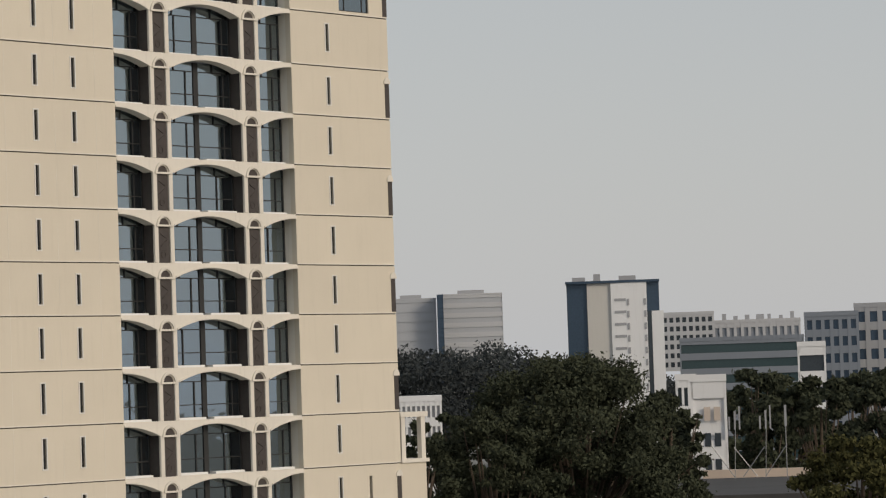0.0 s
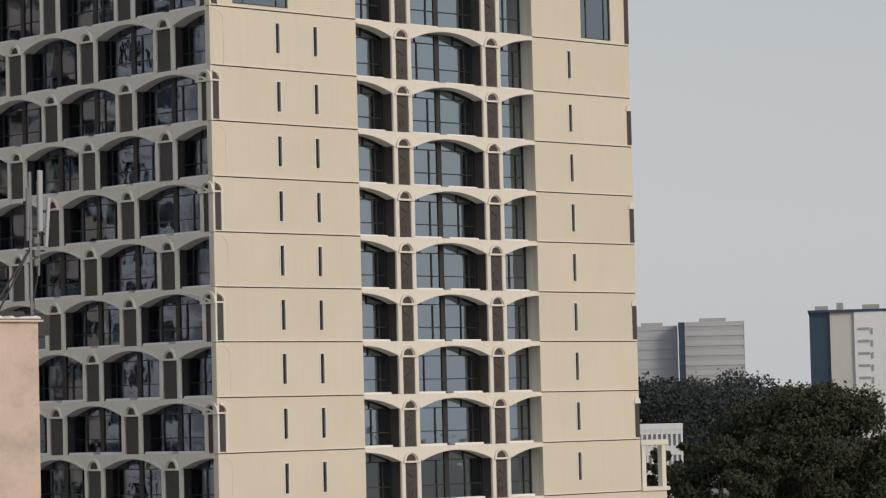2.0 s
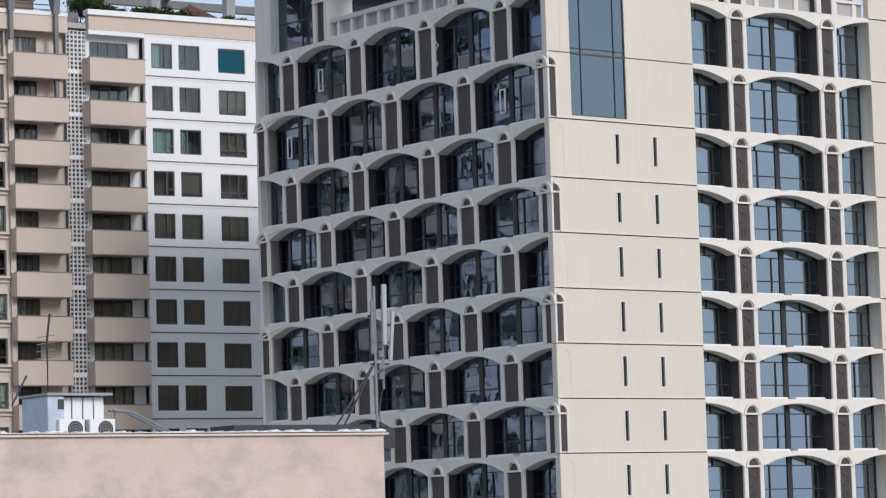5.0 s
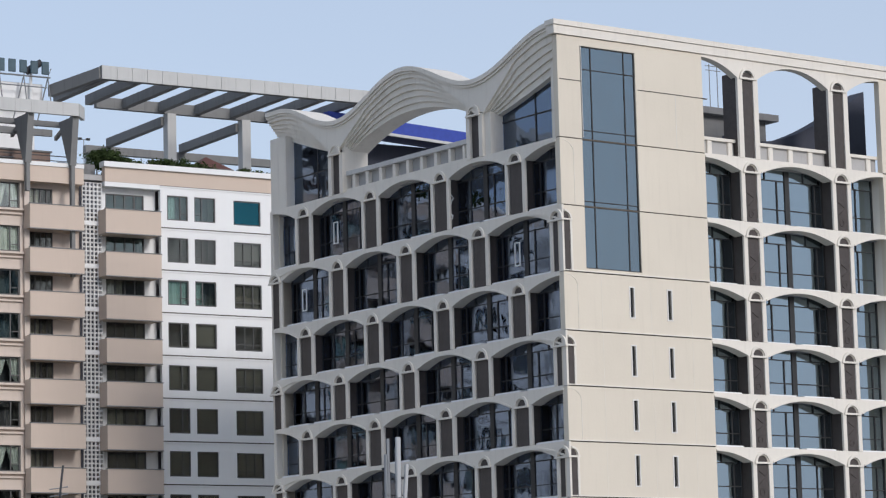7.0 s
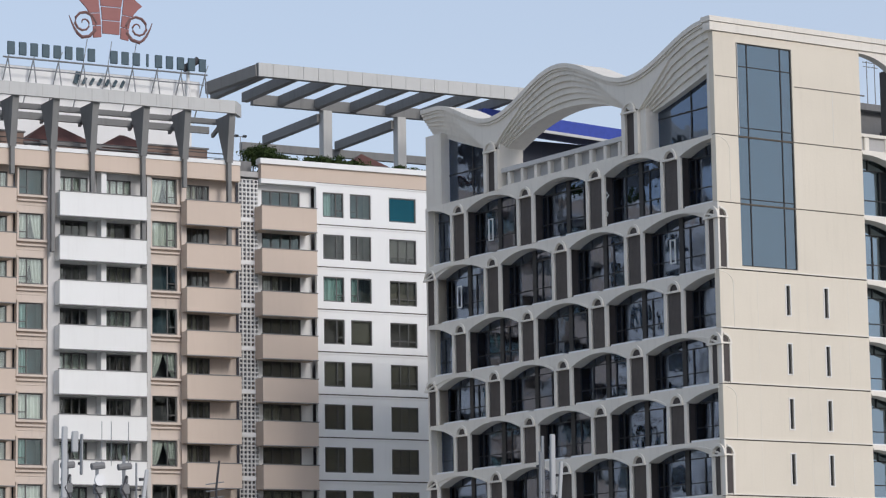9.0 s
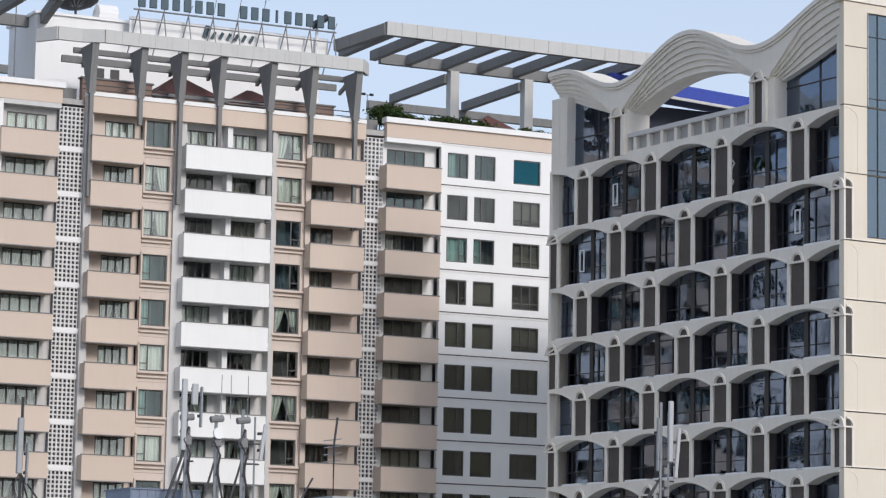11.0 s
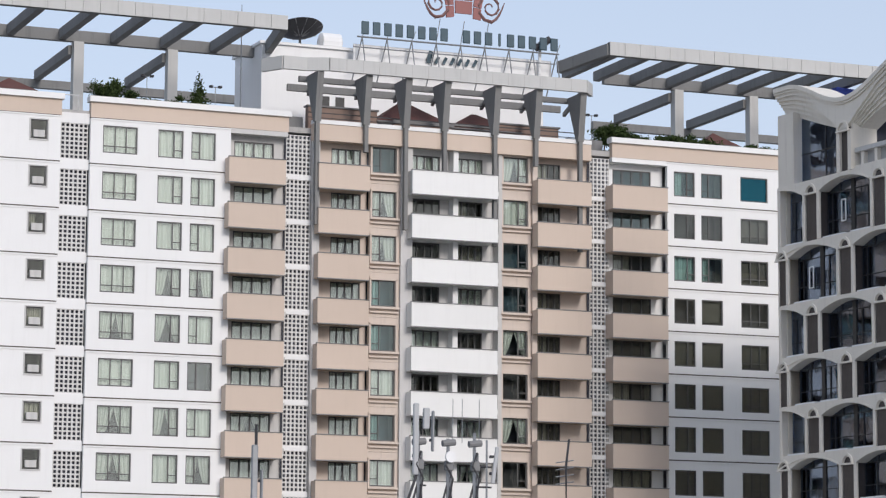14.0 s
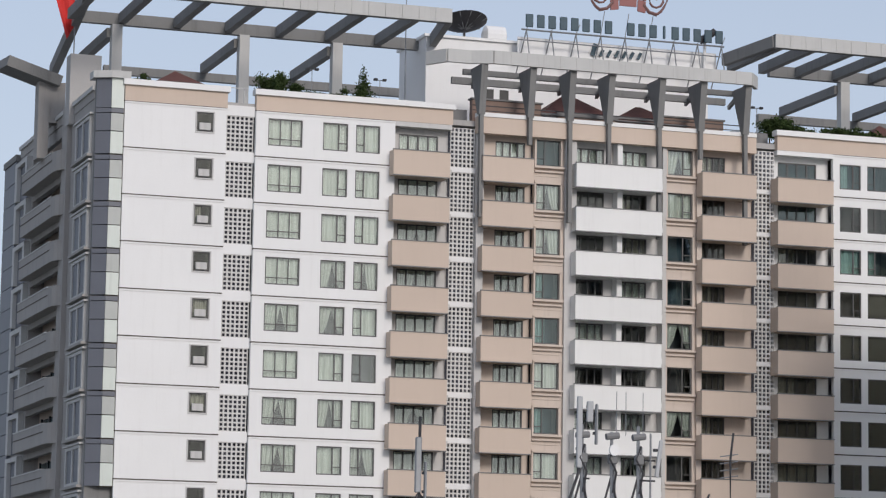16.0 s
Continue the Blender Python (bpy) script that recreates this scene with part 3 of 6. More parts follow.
for j in range(6):
    top_of = lambda u: crown(u) - 0.44
    mb = MB().strip([(u, min(nested(u, j), top_of(u) - 0.03), top_of(u)) for u in us if u > 0.12 + 0.01 * j], 0.66 - 0.15 * j, 2.1 - 0.03 * j)
    part("wave_moulding", mb, M_CREAM2, tower, swap=True)
for a, b, d, z in ((6.95, 7.75, 1.75, 35.9), (9.0, 9.2, 2.0, 36.3), (23.0, 23.25, 2.0, 36.3), (24.5, 24.7, 1.1, 36.4), (30.1, WL, 1.1, 38.2), (0.46, 0.8, 1.1, 37.6)):
    part("crown_pier", MB().box(a, b, 0.1, d, Z33, EYE + z), M_CREAM2, tower, swap=True)
for c in (8.4, 23.85):
    for s in (c - 0.65, c + 0.65):
        part("column", MB().box(s - 0.18, s + 0.18, -0.1, 0.3, Z33, EYE + 35.9), M_CREAM2, tower, swap=True)
    part("niche_panel", MB().box(c - 0.5, c + 0.5, 0.1, 0.3, Z33, EYE + 36.1), M_BROWN, tower, swap=True)
    put("arch_ring", ring_l, tower, (-0.12, c, EYE + 35.9))
for a, b, d in ((0.8, 6.95, 1.1), (24.7, 30.1, 0.8)):
    win = part("crown_window", MB().box(a, b, d - 0.05, d + 0.05, Z33, Z33 + 0.15).box(a + (b - a) * 0.45, a + (b - a) * 0.45 + 0.08, d - 0.05, d + 0.05, Z33, EYE + 37.9).box(a, b, d - 0.05, d + 0.05, EYE + 35.2, EYE + 35.28), M_FRAME, tower, swap=True)
    part("pane", MB().box(a, b, d, d + 0.01, Z33, EYE + 38.1), M_GLASS_L, win, swap=True)
    part("backing", MB().box(a, b, d + 1.2, d + 1.3, Z33, EYE + 38), M_DARK, win, swap=True)
for k in range(9):
    u = 10.0 + k * 1.53
    part("baluster", MB().box(u - 0.16, u + 0.16, 0.25, 0.7, Z33, Z33 + 1.15), M_CREAM2, tower, swap=True, bevel=0.05)
part("balustrade_rail", MB().box(9.2, 23.0, 0.2, 0.75, Z33 + 1.15, Z33 + 1.45), M_GREYWALL, tower, swap=True)
part("balustrade_back", MB().box(9.2, 23.0, 0.6, 0.74, Z33 + 0.25, Z33 + 1.15), M_CONC, tower, swap=True)
part("balustrade_base", MB().box(9.2, 23.0, 0.2, 0.75, Z33, Z33 + 0.25), M_CREAM2, tower, swap=True)

# ---- white residence behind ----
# local x along its front, y into the building
resid = thing("apartment_building", pose(-29.677, 220.4, 0, 0, 0, 34.0), "white and tan apartment block with balconies and rooftop pergola", "building")
PB = 3.24
TOPB = EYE + 38.45        # underside of the tan parapet band
NB = 19
M_LATT = plaster("white_vent_block", (0.64, 0.635, 0.62), 0.08, 0.85, 0.2, 0.8)
WIN_TINT = [glass("window_glass", t, m, (0.9, 0.92, 0.9)) for t, m in (((0.84, 0.89, 0.86), 0.10), ((0.60, 0.75, 0.74), 0.05), ((0.70, 0.71, 0.66), 0.03))]
WIN_TINT.append(glass("teal_window_glass", (0.15, 0.45, 0.50), 0.22, (0.07, 0.30, 0.38)))
# indoor shade as a near-black colour, for sheets behind windows and vent screens
M_INNER_SHADE = plaster("painted_inner_shade", (0.11, 0.115, 0.14), 0.3, 0.9, 0.0)
M_BLIND = plaster("grey_blind", (0.17, 0.175, 0.175), 0.15, 0.9, 0.0, 1.5)


def wall_with(parent, name, mat, x0, x1, z0, z1, holes, y0=0.0, y1=0.35):
    """One storey of wall with openings cut through."""
    mb = MB().holed(x0, x1, z0, z1, holes, y0, y1)
    return part(name, mb, mat, parent)


win_cache = {}


def win_b(parent, x0, x1, z0, z1, y=0.12, style=0, tint=0, cover=""):
    """Framed window with real panes and a drawn curtain behind."""
    w, h = x1 - x0, z1 - z0
    key = (round(w, 2), round(h, 2), style, tint, y)
    if key not in win_cache:
        t = 0.09
        rects = [(0, t, 0, h), (w - t, w, 0, h), (0, w, 0, t), (0, w, h - t, h)]
        if style == 0:      # wide: two mullions and a low rail
            rects += [(w * c - 0.03, w * c + 0.03, 0, h) for c in (0.36, 0.68)] + [(0, w, h * 0.24, h * 0.24 + 0.06)]
        elif style == 1:    # one side sash with a low rail
            rects += [(w * 0.64 - 0.04, w * 0.64 + 0.04, 0, h), (w * 0.64, w, h * 0.27, h * 0.27 + 0.06)]
        elif style == 2:    # sliding doors
            rects += [(w * c - 0.05, w * c + 0.05, 0, h) for c in (0.25, 0.5, 0.75)]
        elif style == 3:
            rects += [(w * 0.36 - 0.04, w * 0.36 + 0.04, 0, h), (0, w * 0.36, h * 0.27, h * 0.27 + 0.06)]
        fr = MB().bars(rects, y - 0.05, y + 0.05)
        pn = MB().box(0.02, w - 0.02, y + 0.01, y + 0.02, 0.02, h - 0.02)
        win_cache[key] = (fr.mesh("window", M_FRAME_B), pn.mesh("pane", WIN_TINT[tint]))
    a, b = win_cache[key]
    win = put("window", a, parent, (x0, 0, z0))
    put("pane", b, win).visible_shadow = False
    r = rnd.random()
    if cover == "blind" and r < 0.85:
        part("blind", MB().box(0.03, w - 0.03, y + 0.2, y + 0.22, 0.02 + (0.3 * r if r > 0.5 else 0), h), M_BLIND, win)
    elif cover != "none" and r < (0.98, 0.55, 0.4)[tint]:
        spans = [(0.03, 0.97, 0.03, 0.97)] if r < (0.5, 0.3, 0.1)[tint] else ([(0.03, 0.45, 0.03, 0.45)] if r < 0.56 else [(0.5, 0.97, 0.5, 0.97)])
        if tint == 0 and r > 0.5:      # a pair of curtains drawn aside at the foot
            e = rnd.uniform(0.16, 0.36)
            spans = [(0.03, 0.52, 0.03, e), (0.5, 0.97, 1 - e * rnd.uniform(0.6, 1.2), 0.97)]
        for c0, c1, f0, f1 in spans:
            cu = MB()
            n = 14
            for i in range(n + 1):
                for m in range(4):
                    q = (m / 3) ** 0.7
                    k0, k1 = f0 + (c0 - f0) * q, f1 + (c1 - f1) * q
                    cu.v.append((w * (k0 + (k1 - k0) * i / n), y + 0.2 + 0.10 * (i % 2) + 0.05 * math.sin(i * 1.7 + r * 30), 0.02 + (h - 0.02) * m / 3))
            cu.f = [(4 * i + m, 4 * i + 4 + m, 4 * i + 5 + m, 4 * i + 1 + m) for i in range(n) for m in range(3)]
            part("curtain", cu, M_CURTAIN, win)
    # one dark sheet stands in for the shaded room
    part("room", MB().box(0.0, w, y + 1.2, y + 1.3, -0.2, h + 0.2), M_INNER_SHADE, win)
    return win


def lattice(parent, x0, x1, z0, z1, y=0.35, nx=6, nz=8):
    """Breeze-block screen."""
    w, h = x1 - x0, z1 - z0
    t = 0.058
    holes = [(x0 + w * i / nx + t, x0 + w * (i + 1) / nx - t, z0 + h * j / nz + t, z0 + h * (j + 1) / nz - t) for i in range(nx) for j in range(nz)]
    xs = [v for i in range(nx) for v in (x0 + w * i / nx, x0 + w * i / nx + t, x0 + w * (i + 1) / nx - t)] + [x1]
    zs = [v for i in range(nz) for v in (z0 + h * i / nz, z0 + h * i / nz + t, z0 + h * (i + 1) / nz - t)] + [z1]
    mb = MB().grid(xs, zs, lambda i, j: not (i % 3 == 1 and j % 3 == 1), y, y + 0.12)
    part("vent_screen", mb, M_LATT, parent)
    # dark sheet added behind the blocks: the shade in the holes is its colour
    part("screen_shade_sheet", MB().box(x0, x1, y + 0.5, y + 0.54, z0, z1), M_INNER_SHADE, parent)


def balcony(parent, x0, x1, z0, z1, mat, y=-1.0, back=0.6):
    """Solid-fronted balcony with side returns, coping and a floor slab."""
    mb = MB().box(x0, x1, y, y + 0.14, z0, z1).box(x0, x0 + 0.14, y + 0.14, back, z0, z1).box(x1 - 0.14, x1, y + 0.14, back, z0, z1).box(x0 + 0.14, x1 - 0.14, y + 0.14, back, z0, z0 + 0.15)
    b = part("balcony", mb, mat, parent)
    part("coping", MB().box(x0 - 0.04, x1 + 0.04, y - 0.04, y + 0.18, z1, z1 + 0.07), M_DCONC, b)
    part("drip_edge", MB().box(x0 - 0.02, x1 + 0.02, y - 0.03, y + 0.1, z0 - 0.07, z0), M_DCONC, b)
    return b


# parapets of the two wings
def parapet(x0, x1, y=0.0):
    part("parapet_band", MB().box(x0, x1, y - 0.03, y + 0.5, TOPB, TOPB + 1.1), M_TAN, resid)
    part("parapet_trim", MB().box(x0 - 0.15, x1 + 0.15, y - 0.25, y + 0.6, TOPB + 1.1, TOPB + 1.5), M_WHITE, resid)


parapet(-54.9, -47.55)
parapet(-45.45, -30.8)
parapet(-5.15, 9.0)
for i in range(NB):
    def Z(x, r):
        """Height r below the parapet band for storey i; the left wing's storeys are a little taller."""
        p = 3.285 if x < -36 else (3.255 if x < -20 else PB - 0.01)
        return TOPB - r - i * p
    if Z(0, 3.2) < 0.3:
        break
    # left wing
    def seg(x0, x1, holes, mat=M_WHITE):
        zt, zb = Z(x0, 0.0), (Z(x0, 0.0) - (3.285 if x0 < -36 else PB - 0.01))
        wall_with(resid, "storey_wall", mat, x0, x1, zb + 0.05, zt - 0.05, [(a, b, zt - lo, zt - hi) for a, b, hi, lo in holes])
        part("storey_joint", MB().box(x0, x1, 0.02, 0.3, zt - 0.05, zt + 0.05), M_JOINT, resid)
        part("ledge", MB().box(x0, x1, -0.05, 0.02, zt - 0.16, zt - 0.05), mat, resid)
    seg(-54.9, -47.6, [(-49.76, -48.54, 0.45, 1.82)])
    wv = win_b(resid, -49.76, -48.54, Z(-49, 1.82), Z(-49, 0.45), style=4, tint=2)
    part("surround", MB().box(-0.08, 1.3, -0.06, 0.03, -0.1, 0.0).box(-0.08, 1.3, -0.06, 0.03, 1.37, 1.45).box(-0.08, 0.0, -0.06, 0.03, 0, 1.37).box(1.22, 1.3, -0.06, 0.03, 0, 1.37), M_GREYWALL, wv)
    part("air_conditioner", MB().box(0.2, 1.0, -0.12, 0.12, 0.12, 0.62), M_GREYWALL, wv, bevel=0.02)
    lattice(resid, -47.5, -45.55, Z(-47, 3.0), Z(-47, 0.45))
    part("storey_wall", MB().box(-47.6, -45.45, 0.3, 0.6, Z(-47, 0.45), Z(-47, -0.28)), M_WHITE, resid)
    seg(-45.45, -35.15, [(-44.55, -42.03, 0.5, 2.45), (-40.52, -38.66, 0.5, 2.5), (-38.08, -36.27, 0.5, 2.5)])
    win_b(resid, -44.55, -42.03, Z(-44, 2.45), Z(-44, 0.5), style=0, tint=0)
    win_b(resid, -40.52, -38.66, Z(-40, 2.5), Z(-40, 0.5), style=1, tint=0)
    win_b(resid, -38.08, -36.27, Z(-38, 2.5), Z(-38, 0.5), style=3, tint=0)
    # balcony stacks: recess walls, doors, fronts
    def stack(x0, x1, mat, door, wall, backd, z1=2.25, z0=4.02, tint=2, style=2):
        zt, zb = Z(x0, 0.0), Z(x0, 3.24)
        wall_with(resid, "recess_wall", wall, x0, x1, zb - 0.02, zt, [(door[0], door[1], Z(x0, 2.95), Z(x0, 0.75))], backd, backd + 0.3)
        win_b(resid, door[0], door[1], Z(x0, 2.95), Z(x0, 0.75), y=backd + 0.1, style=style, tint=tint)
        balcony(resid, x0 - 0.4, x1 - 0.45, Z(x0, z0), Z(x0, z1), mat, back=backd)
        part("beam", MB().box(x0, x1, 0.0, backd, zt - 0.35, zt), wall, resid)
    stack(-35.15, -30.85, M_TAN, (-34.6, -31.6), M_GREYWALL, 0.9, tint=0)
    lattice(resid, -30.85, -29.0, Z(-30, 3.0), Z(-30, 0.1), nx=6, nz=9)
    part("storey_wall", MB().box(-30.9, -28.9, 0.3, 0.62, Z(-30, 3.36), Z(-30, 3.0)), M_WHITE, resid)
    stack(-28.4, -24.45, M_TAN, (-27.2, -24.9), M_TANWALL, 0.9, tint=0)
    part("pier", MB().box(-28.95, -28.4, -0.05, 0.9, Z(-28, 3.24), Z(-28, 0)), M_GREYWALL, resid)
    # framed windows between the stacks
    for x0, x1, st in ((-24.3, -22.4, 3), (-13.95, -11.95, 1)):
        zt, zb = Z(x0, 0.0), Z(x0, 3.24)
        wall_with(resid, "bay_wall", M_TANWALL, x0 - 0.15, x1 + 0.3, zb, zt, [(x0, x1, Z(x0, 2.45), Z(x0, 0.55))], 0.25, 0.55)
        wv = win_b(resid, x0, x1, Z(x0, 2.45), Z(x0, 0.55), y=0.35, style=st, tint=rnd.choice((0, 0, 1)) if x0 < -20 else rnd.choice((0, 1, 2)))
        w = x1 - x0
        part("surround", MB().box(-0.13, 0, 0.12, 0.26, -0.1, 2.0).box(w, w + 0.13, 0.12, 0.26, -0.1, 2.0).box(-0.13, w + 0.13, 0.12, 0.26, 1.9, 2.03), M_TANWALL, wv)
        part("sill", MB().box(-0.2, w + 0.25, -0.05, 0.26, -0.2, -0.04), M_TANWALL, wv)
        part("ledge", MB().box(-0.15, w + 0.2, 0.05, 0.26, -0.5, -0.38), M_TANWALL, wv)
    # white double balconies
    zt, zb = Z(-18, 0.0), Z(-18, 3.24)
    for a, b, da, db in ((-21.2, -18.0, -21.1, -18.7), (-17.6, -14.4, -17.5, -15.3)):
        wall_with(resid, "recess_wall", M_GREYWALL, a, b, zb - 0.02, zt, [(da, db, Z(-18, 2.95), Z(-18, 0.8))], 0.9, 1.2)
        win_b(resid, da, db, Z(-18, 2.95), Z(-18, 0.8), y=1.0, style=2, tint=rnd.choice((0, 2)))
    part("divider", MB().box(-18.0, -17.6, 0.0, 1.2, zb, zt - 0.4), M_WHITE, resid)
    part("beam", MB().box(-21.2, -14.4, 0.0, 0.9, zt - 0.35, zt), M_WHITE, resid)
    balcony(resid, -21.6, -14.85, Z(-18, 3.98), Z(-18, 2.25), M_WHITEB, back=0.9)
    part("pier", MB().box(-22.1, -21.2, 0.0, 1.0, zb, zt), M_GREYWALL, resid)
    part("pier", MB().box(-14.4, -14.1, 0.0, 1.0, zb, zt), M_GREYWALL, resid)
    stack(-11.25, -6.85, M_TAN, (-10.9, -9.0), M_TANWALL, 0.9, tint=2)
    part("pier", MB().box(-11.65, -11.25, 0.0, 1.0, zb, zt), M_TANWALL, resid)
    lattice(resid, -6.85, -5.25, Z(-6, 3.05), Z(-6, 0.1), nx=5, nz=9)
    part("storey_wall", MB().box(-6.9, -5.2, 0.3, 0.62, Z(-6, 3.34), Z(-6, 3.05)), M_WHITE, resid)
    stack(-5.15, -0.55, M_TAN, (-4.7, -1.5), M_WHITE, 0.9, tint=1 if i < 2 else 2)
    # right wing
    seg(-0.55, 9.0, [(0.0, 1.77, 0.72, 2.62), (2.3, 4.1, 0.72, 2.62), (5.65, 8.0, 0.76, 2.66)])
    tw = 1 if i in (0, 2) else 2
    cv = "none" if i == 1 else ("blind" if i > 2 else "")
    win_b(resid, 0.0, 1.77, Z(0, 2.62), Z(0, 0.72), style=1, tint=tw, cover=cv)
    win_b(resid, 2.3, 4.1, Z(0, 2.62), Z(0, 0.72), style=3 if i < 3 else 4, tint=tw, cover=cv)
    win_b(resid, 5.65, 8.0, Z(0, 2.66), Z(0, 0.76), style=4 if i == 0 else 0, tint=3 if i == 0 else 2, cover="none" if i == 0 else "blind")
    lattice(resid, 9.3, 10.6, Z(9, 3.0), Z(9, 0.3), y=0.8, nx=4, nz=9)
part("storey_wall", MB().box(9.0, 12.0, 1.06, 1.3, 0, TOPB), M_WHITE, resid)
# recessed shaft behind screens, ends, rear and roof
part("shaft_wall", MB().box(-54.5, 11.5, 2.6, 3.0, 0, TOPB), M_DARK, resid)
part("roof_slab", MB().box(-54.8, 11.8, 0.4, 17.5, TOPB + 0.1, TOPB + 0.5), M_CONC, resid)
part("rear_wall", MB().box(-54.5, 12, 17.5, 17.9, 0, TOPB + 1.2), M_GREYWALL, resid)
part("end_wall", MB().box(11.6, 12, 1.3, 17.5, 0, TOPB + 1.2), M_GREYWALL, resid)

# ---- residence: roof frames, centre canopy, left end ----
M_FIN = plaster("weathered_grey_concrete", (0.21, 0.21, 0.205), 0.15, 0.9, 0.45, 0.5, 0.3, (0.08, 0.08, 0.08))
M_PALE = plaster("pale_grey_cladding", (0.52, 0.52, 0.505), 0.07, 0.8, 0.3, 0.6, 0.1, (0.25, 0.25, 0.24))
M_TILE = plaster("red_brown_tile", (0.12, 0.05, 0.042), 0.25, 0.8, 0.2, 2.0, 0.5)
M_BLUE = metal("blue_roof_sheet", (0.03, 0.06, 0.34), 0.5, 0.2)
M_STEEL = metal("grey_steel", (0.30, 0.31, 0.32), 0.5, 0.6)
M_DARKST = metal("dark_steel", (0.06, 0.06, 0.065), 0.6, 0.5)
M_LEAF = leaf_mat("leaf", (0.022, 0.040, 0.014), (0.060, 0.085, 0.030))
M_BARK = plaster("bark", (0.10, 0.075, 0.055), 0.3, 0.95, 0.2, 2.0, 0.6)
M_FDK = plaster("dark_blue_grey_wall", (0.05, 0.055, 0.075), 0.2, 0.9, 0.2)
M_PLANT = plaster("brown_plaster", (0.24, 0.17, 0.14), 0.15, 0.9, 0.4, 0.8)
DECK = TOPB + 0.5
ZF = EYE + 46.0          # underside of the roof frames


def roof_frame(x0, x1, posts, cross, tail, ZF):
    """Flat concrete frame over the roof terrace: front, middle and rear beams, cross beams, posts."""
    n = max(1, int((x1 - x0) / 1.25))
    fb = part("front_beam", MB().box(x0, x1, 0.25, 0.7, ZF, ZF + 1.05), M_FIN, resid)
    for k in range(n):
        a, b = x0 + (x1 - x0) * k / n, x0 + (x1 - x0) * (k + 1) / n
        part("cladding_panel", MB().box(a + 0.012, b - 0.012, 0.2, 0.25, ZF + 0.02, ZF + 1.05), M_PALE, fb)
    part("middle_beam", MB().box(x0 + tail, x1 + 3.5, 9.8, 10.3, ZF - 0.1, ZF + 0.75), M_FIN, resid)
    part("rear_beam", MB().box(x0 + tail + 4, x1 + 8, 20.6, 21.1, ZF - 1.6, ZF - 0.95), M_FIN, resid)
    for c in cross:
        part("cross_beam", MB().box(c, c + 0.55, 0.7, 9.8, ZF, ZF + 0.75), M_FIN, resid)
    for p in posts:
        part("post", MB().box(p - 0.38, p + 0.38, 9.65, 10.45, DECK, ZF - 0.1), M_PALE, resid)
        part("tie_beam", MB().box(p - 0.65, p - 0.1, 10.3, 20.6, ZF - 1.0, ZF - 0.3), M_FIN, resid)


roof_frame(-5.2, 20.0, (5.3, 12.0), (-4.9, -2.2, 1.0, 4.2, 7.4, 10.6, 13.8, 17.0), 4.0, ZF + 0.3)
roof_frame(-57.6, -30.9, (-53.5, -43.9, -36.7), (-57.2, -53.4, -49.3, -45.4, -41.5, -37.7, -33.8), 1.5, ZF)
# sloping end pieces that tie the frames to the canopy
part("end_beam", MB().beam((-5.1, 0.5, ZF + 0.8), (-6.6, 6.5, ZF + 0.4), 0.5, 0.9), M_FIN, resid)
part("end_beam", MB().beam((-31.1, 0.5, ZF + 0.4), (-29.6, 9.0, ZF + 0.3), 0.5, 0.9), M_FIN, resid)

# centre canopy: fascia with returns, tapered fins, purlins
for p, q in (((-28.3, -1.5), (-8.0, -1.5)), ((-29.8, -0.9), (-28.3, -1.5)), ((-31.6, -0.9), (-29.8, -0.9)), ((-32.6, 0.8), (-31.6, -0.9)), ((-8.0, -1.5), (-7.0, -0.2))):
    fb = part("canopy_fascia", MB().beam((*p, EYE + 43.35), (*q, EYE + 43.35), 0.3, 0.95), M_PALE, resid)
for k in range(16):
    x = -28.3 + 20.3 * k / 16
    part("cladding_joint", MB().box(x, x + 0.03, -1.66, -1.64, EYE + 42.9, EYE + 43.8), M_CONC, resid)
part("canopy_purlin", MB().box(-29.5, -7.5, 1.6, 1.9, EYE + 42.6, EYE + 43.0), M_FIN, resid)
part("canopy_purlin", MB().box(-29.5, -7.5, 4.2, 4.5, EYE + 42.4, EYE + 42.9), M_FIN, resid)
for x, low in ((-28.85, 31.8), (-25.1, 37.3), (-22.0, 31.8), (-18.95, 36.2), (-14.95, 31.0), (-11.65, 37.2), (-8.05, 31.0)):
    mb = MB()
    w = 0.24
    prof = [(-1.3, 42.9), (1.3, 42.9), (0.9, 42.0), (-0.35, 39.3), (-0.75, 39.3)]
    mb.v = [(x - w, y, EYE + z) for y, z in prof] + [(x + w, y, EYE + z) for y, z in prof]
    n = len(prof)
    mb.f = [tuple(range(n)), tuple(reversed(range(n, 2 * n)))] + [(i, (i + 1) % n, n + (i + 1) % n, n + i) for i in range(n)]
    fin = part("fin", mb, M_FIN, resid)
    part("fin_strip", MB().box(x - 0.14, x + 0.14, -0.74, -0.36, EYE + low, EYE + 39.3), M_FIN, fin)
    part("rafter", MB().beam((x, -1.2, EYE + 43.1), (x + 1.4, 5.5, EYE + 42.5), 0.22, 0.3), M_FIN, resid)
# centre parapet
part("parapet_band", MB().box(-29.0, -7.0, -0.3, 0.3, TOPB - 0.45, TOPB + 0.75), M_TAN, resid)
part("parapet_trim", MB().box(-29.0, -7.0, -0.38, 0.4, TOPB + 0.75, TOPB + 1.05), M_WHITE, resid)
part("terrace_rail", MB().box(-29, -7, 0.9, 0.96, TOPB + 1.75, TOPB + 1.82).box(-29, -7, 0.9, 0.96, TOPB + 1.4, TOPB + 1.45), M_DARKST, resid)
for a, b in ((-32.0, -29.2), (-8.2, -5.2)):
    part("link_wall", MB().box(a, b, 1.6, 2.0, TOPB - 0.3, TOPB + 1.5), M_DCONC, resid)

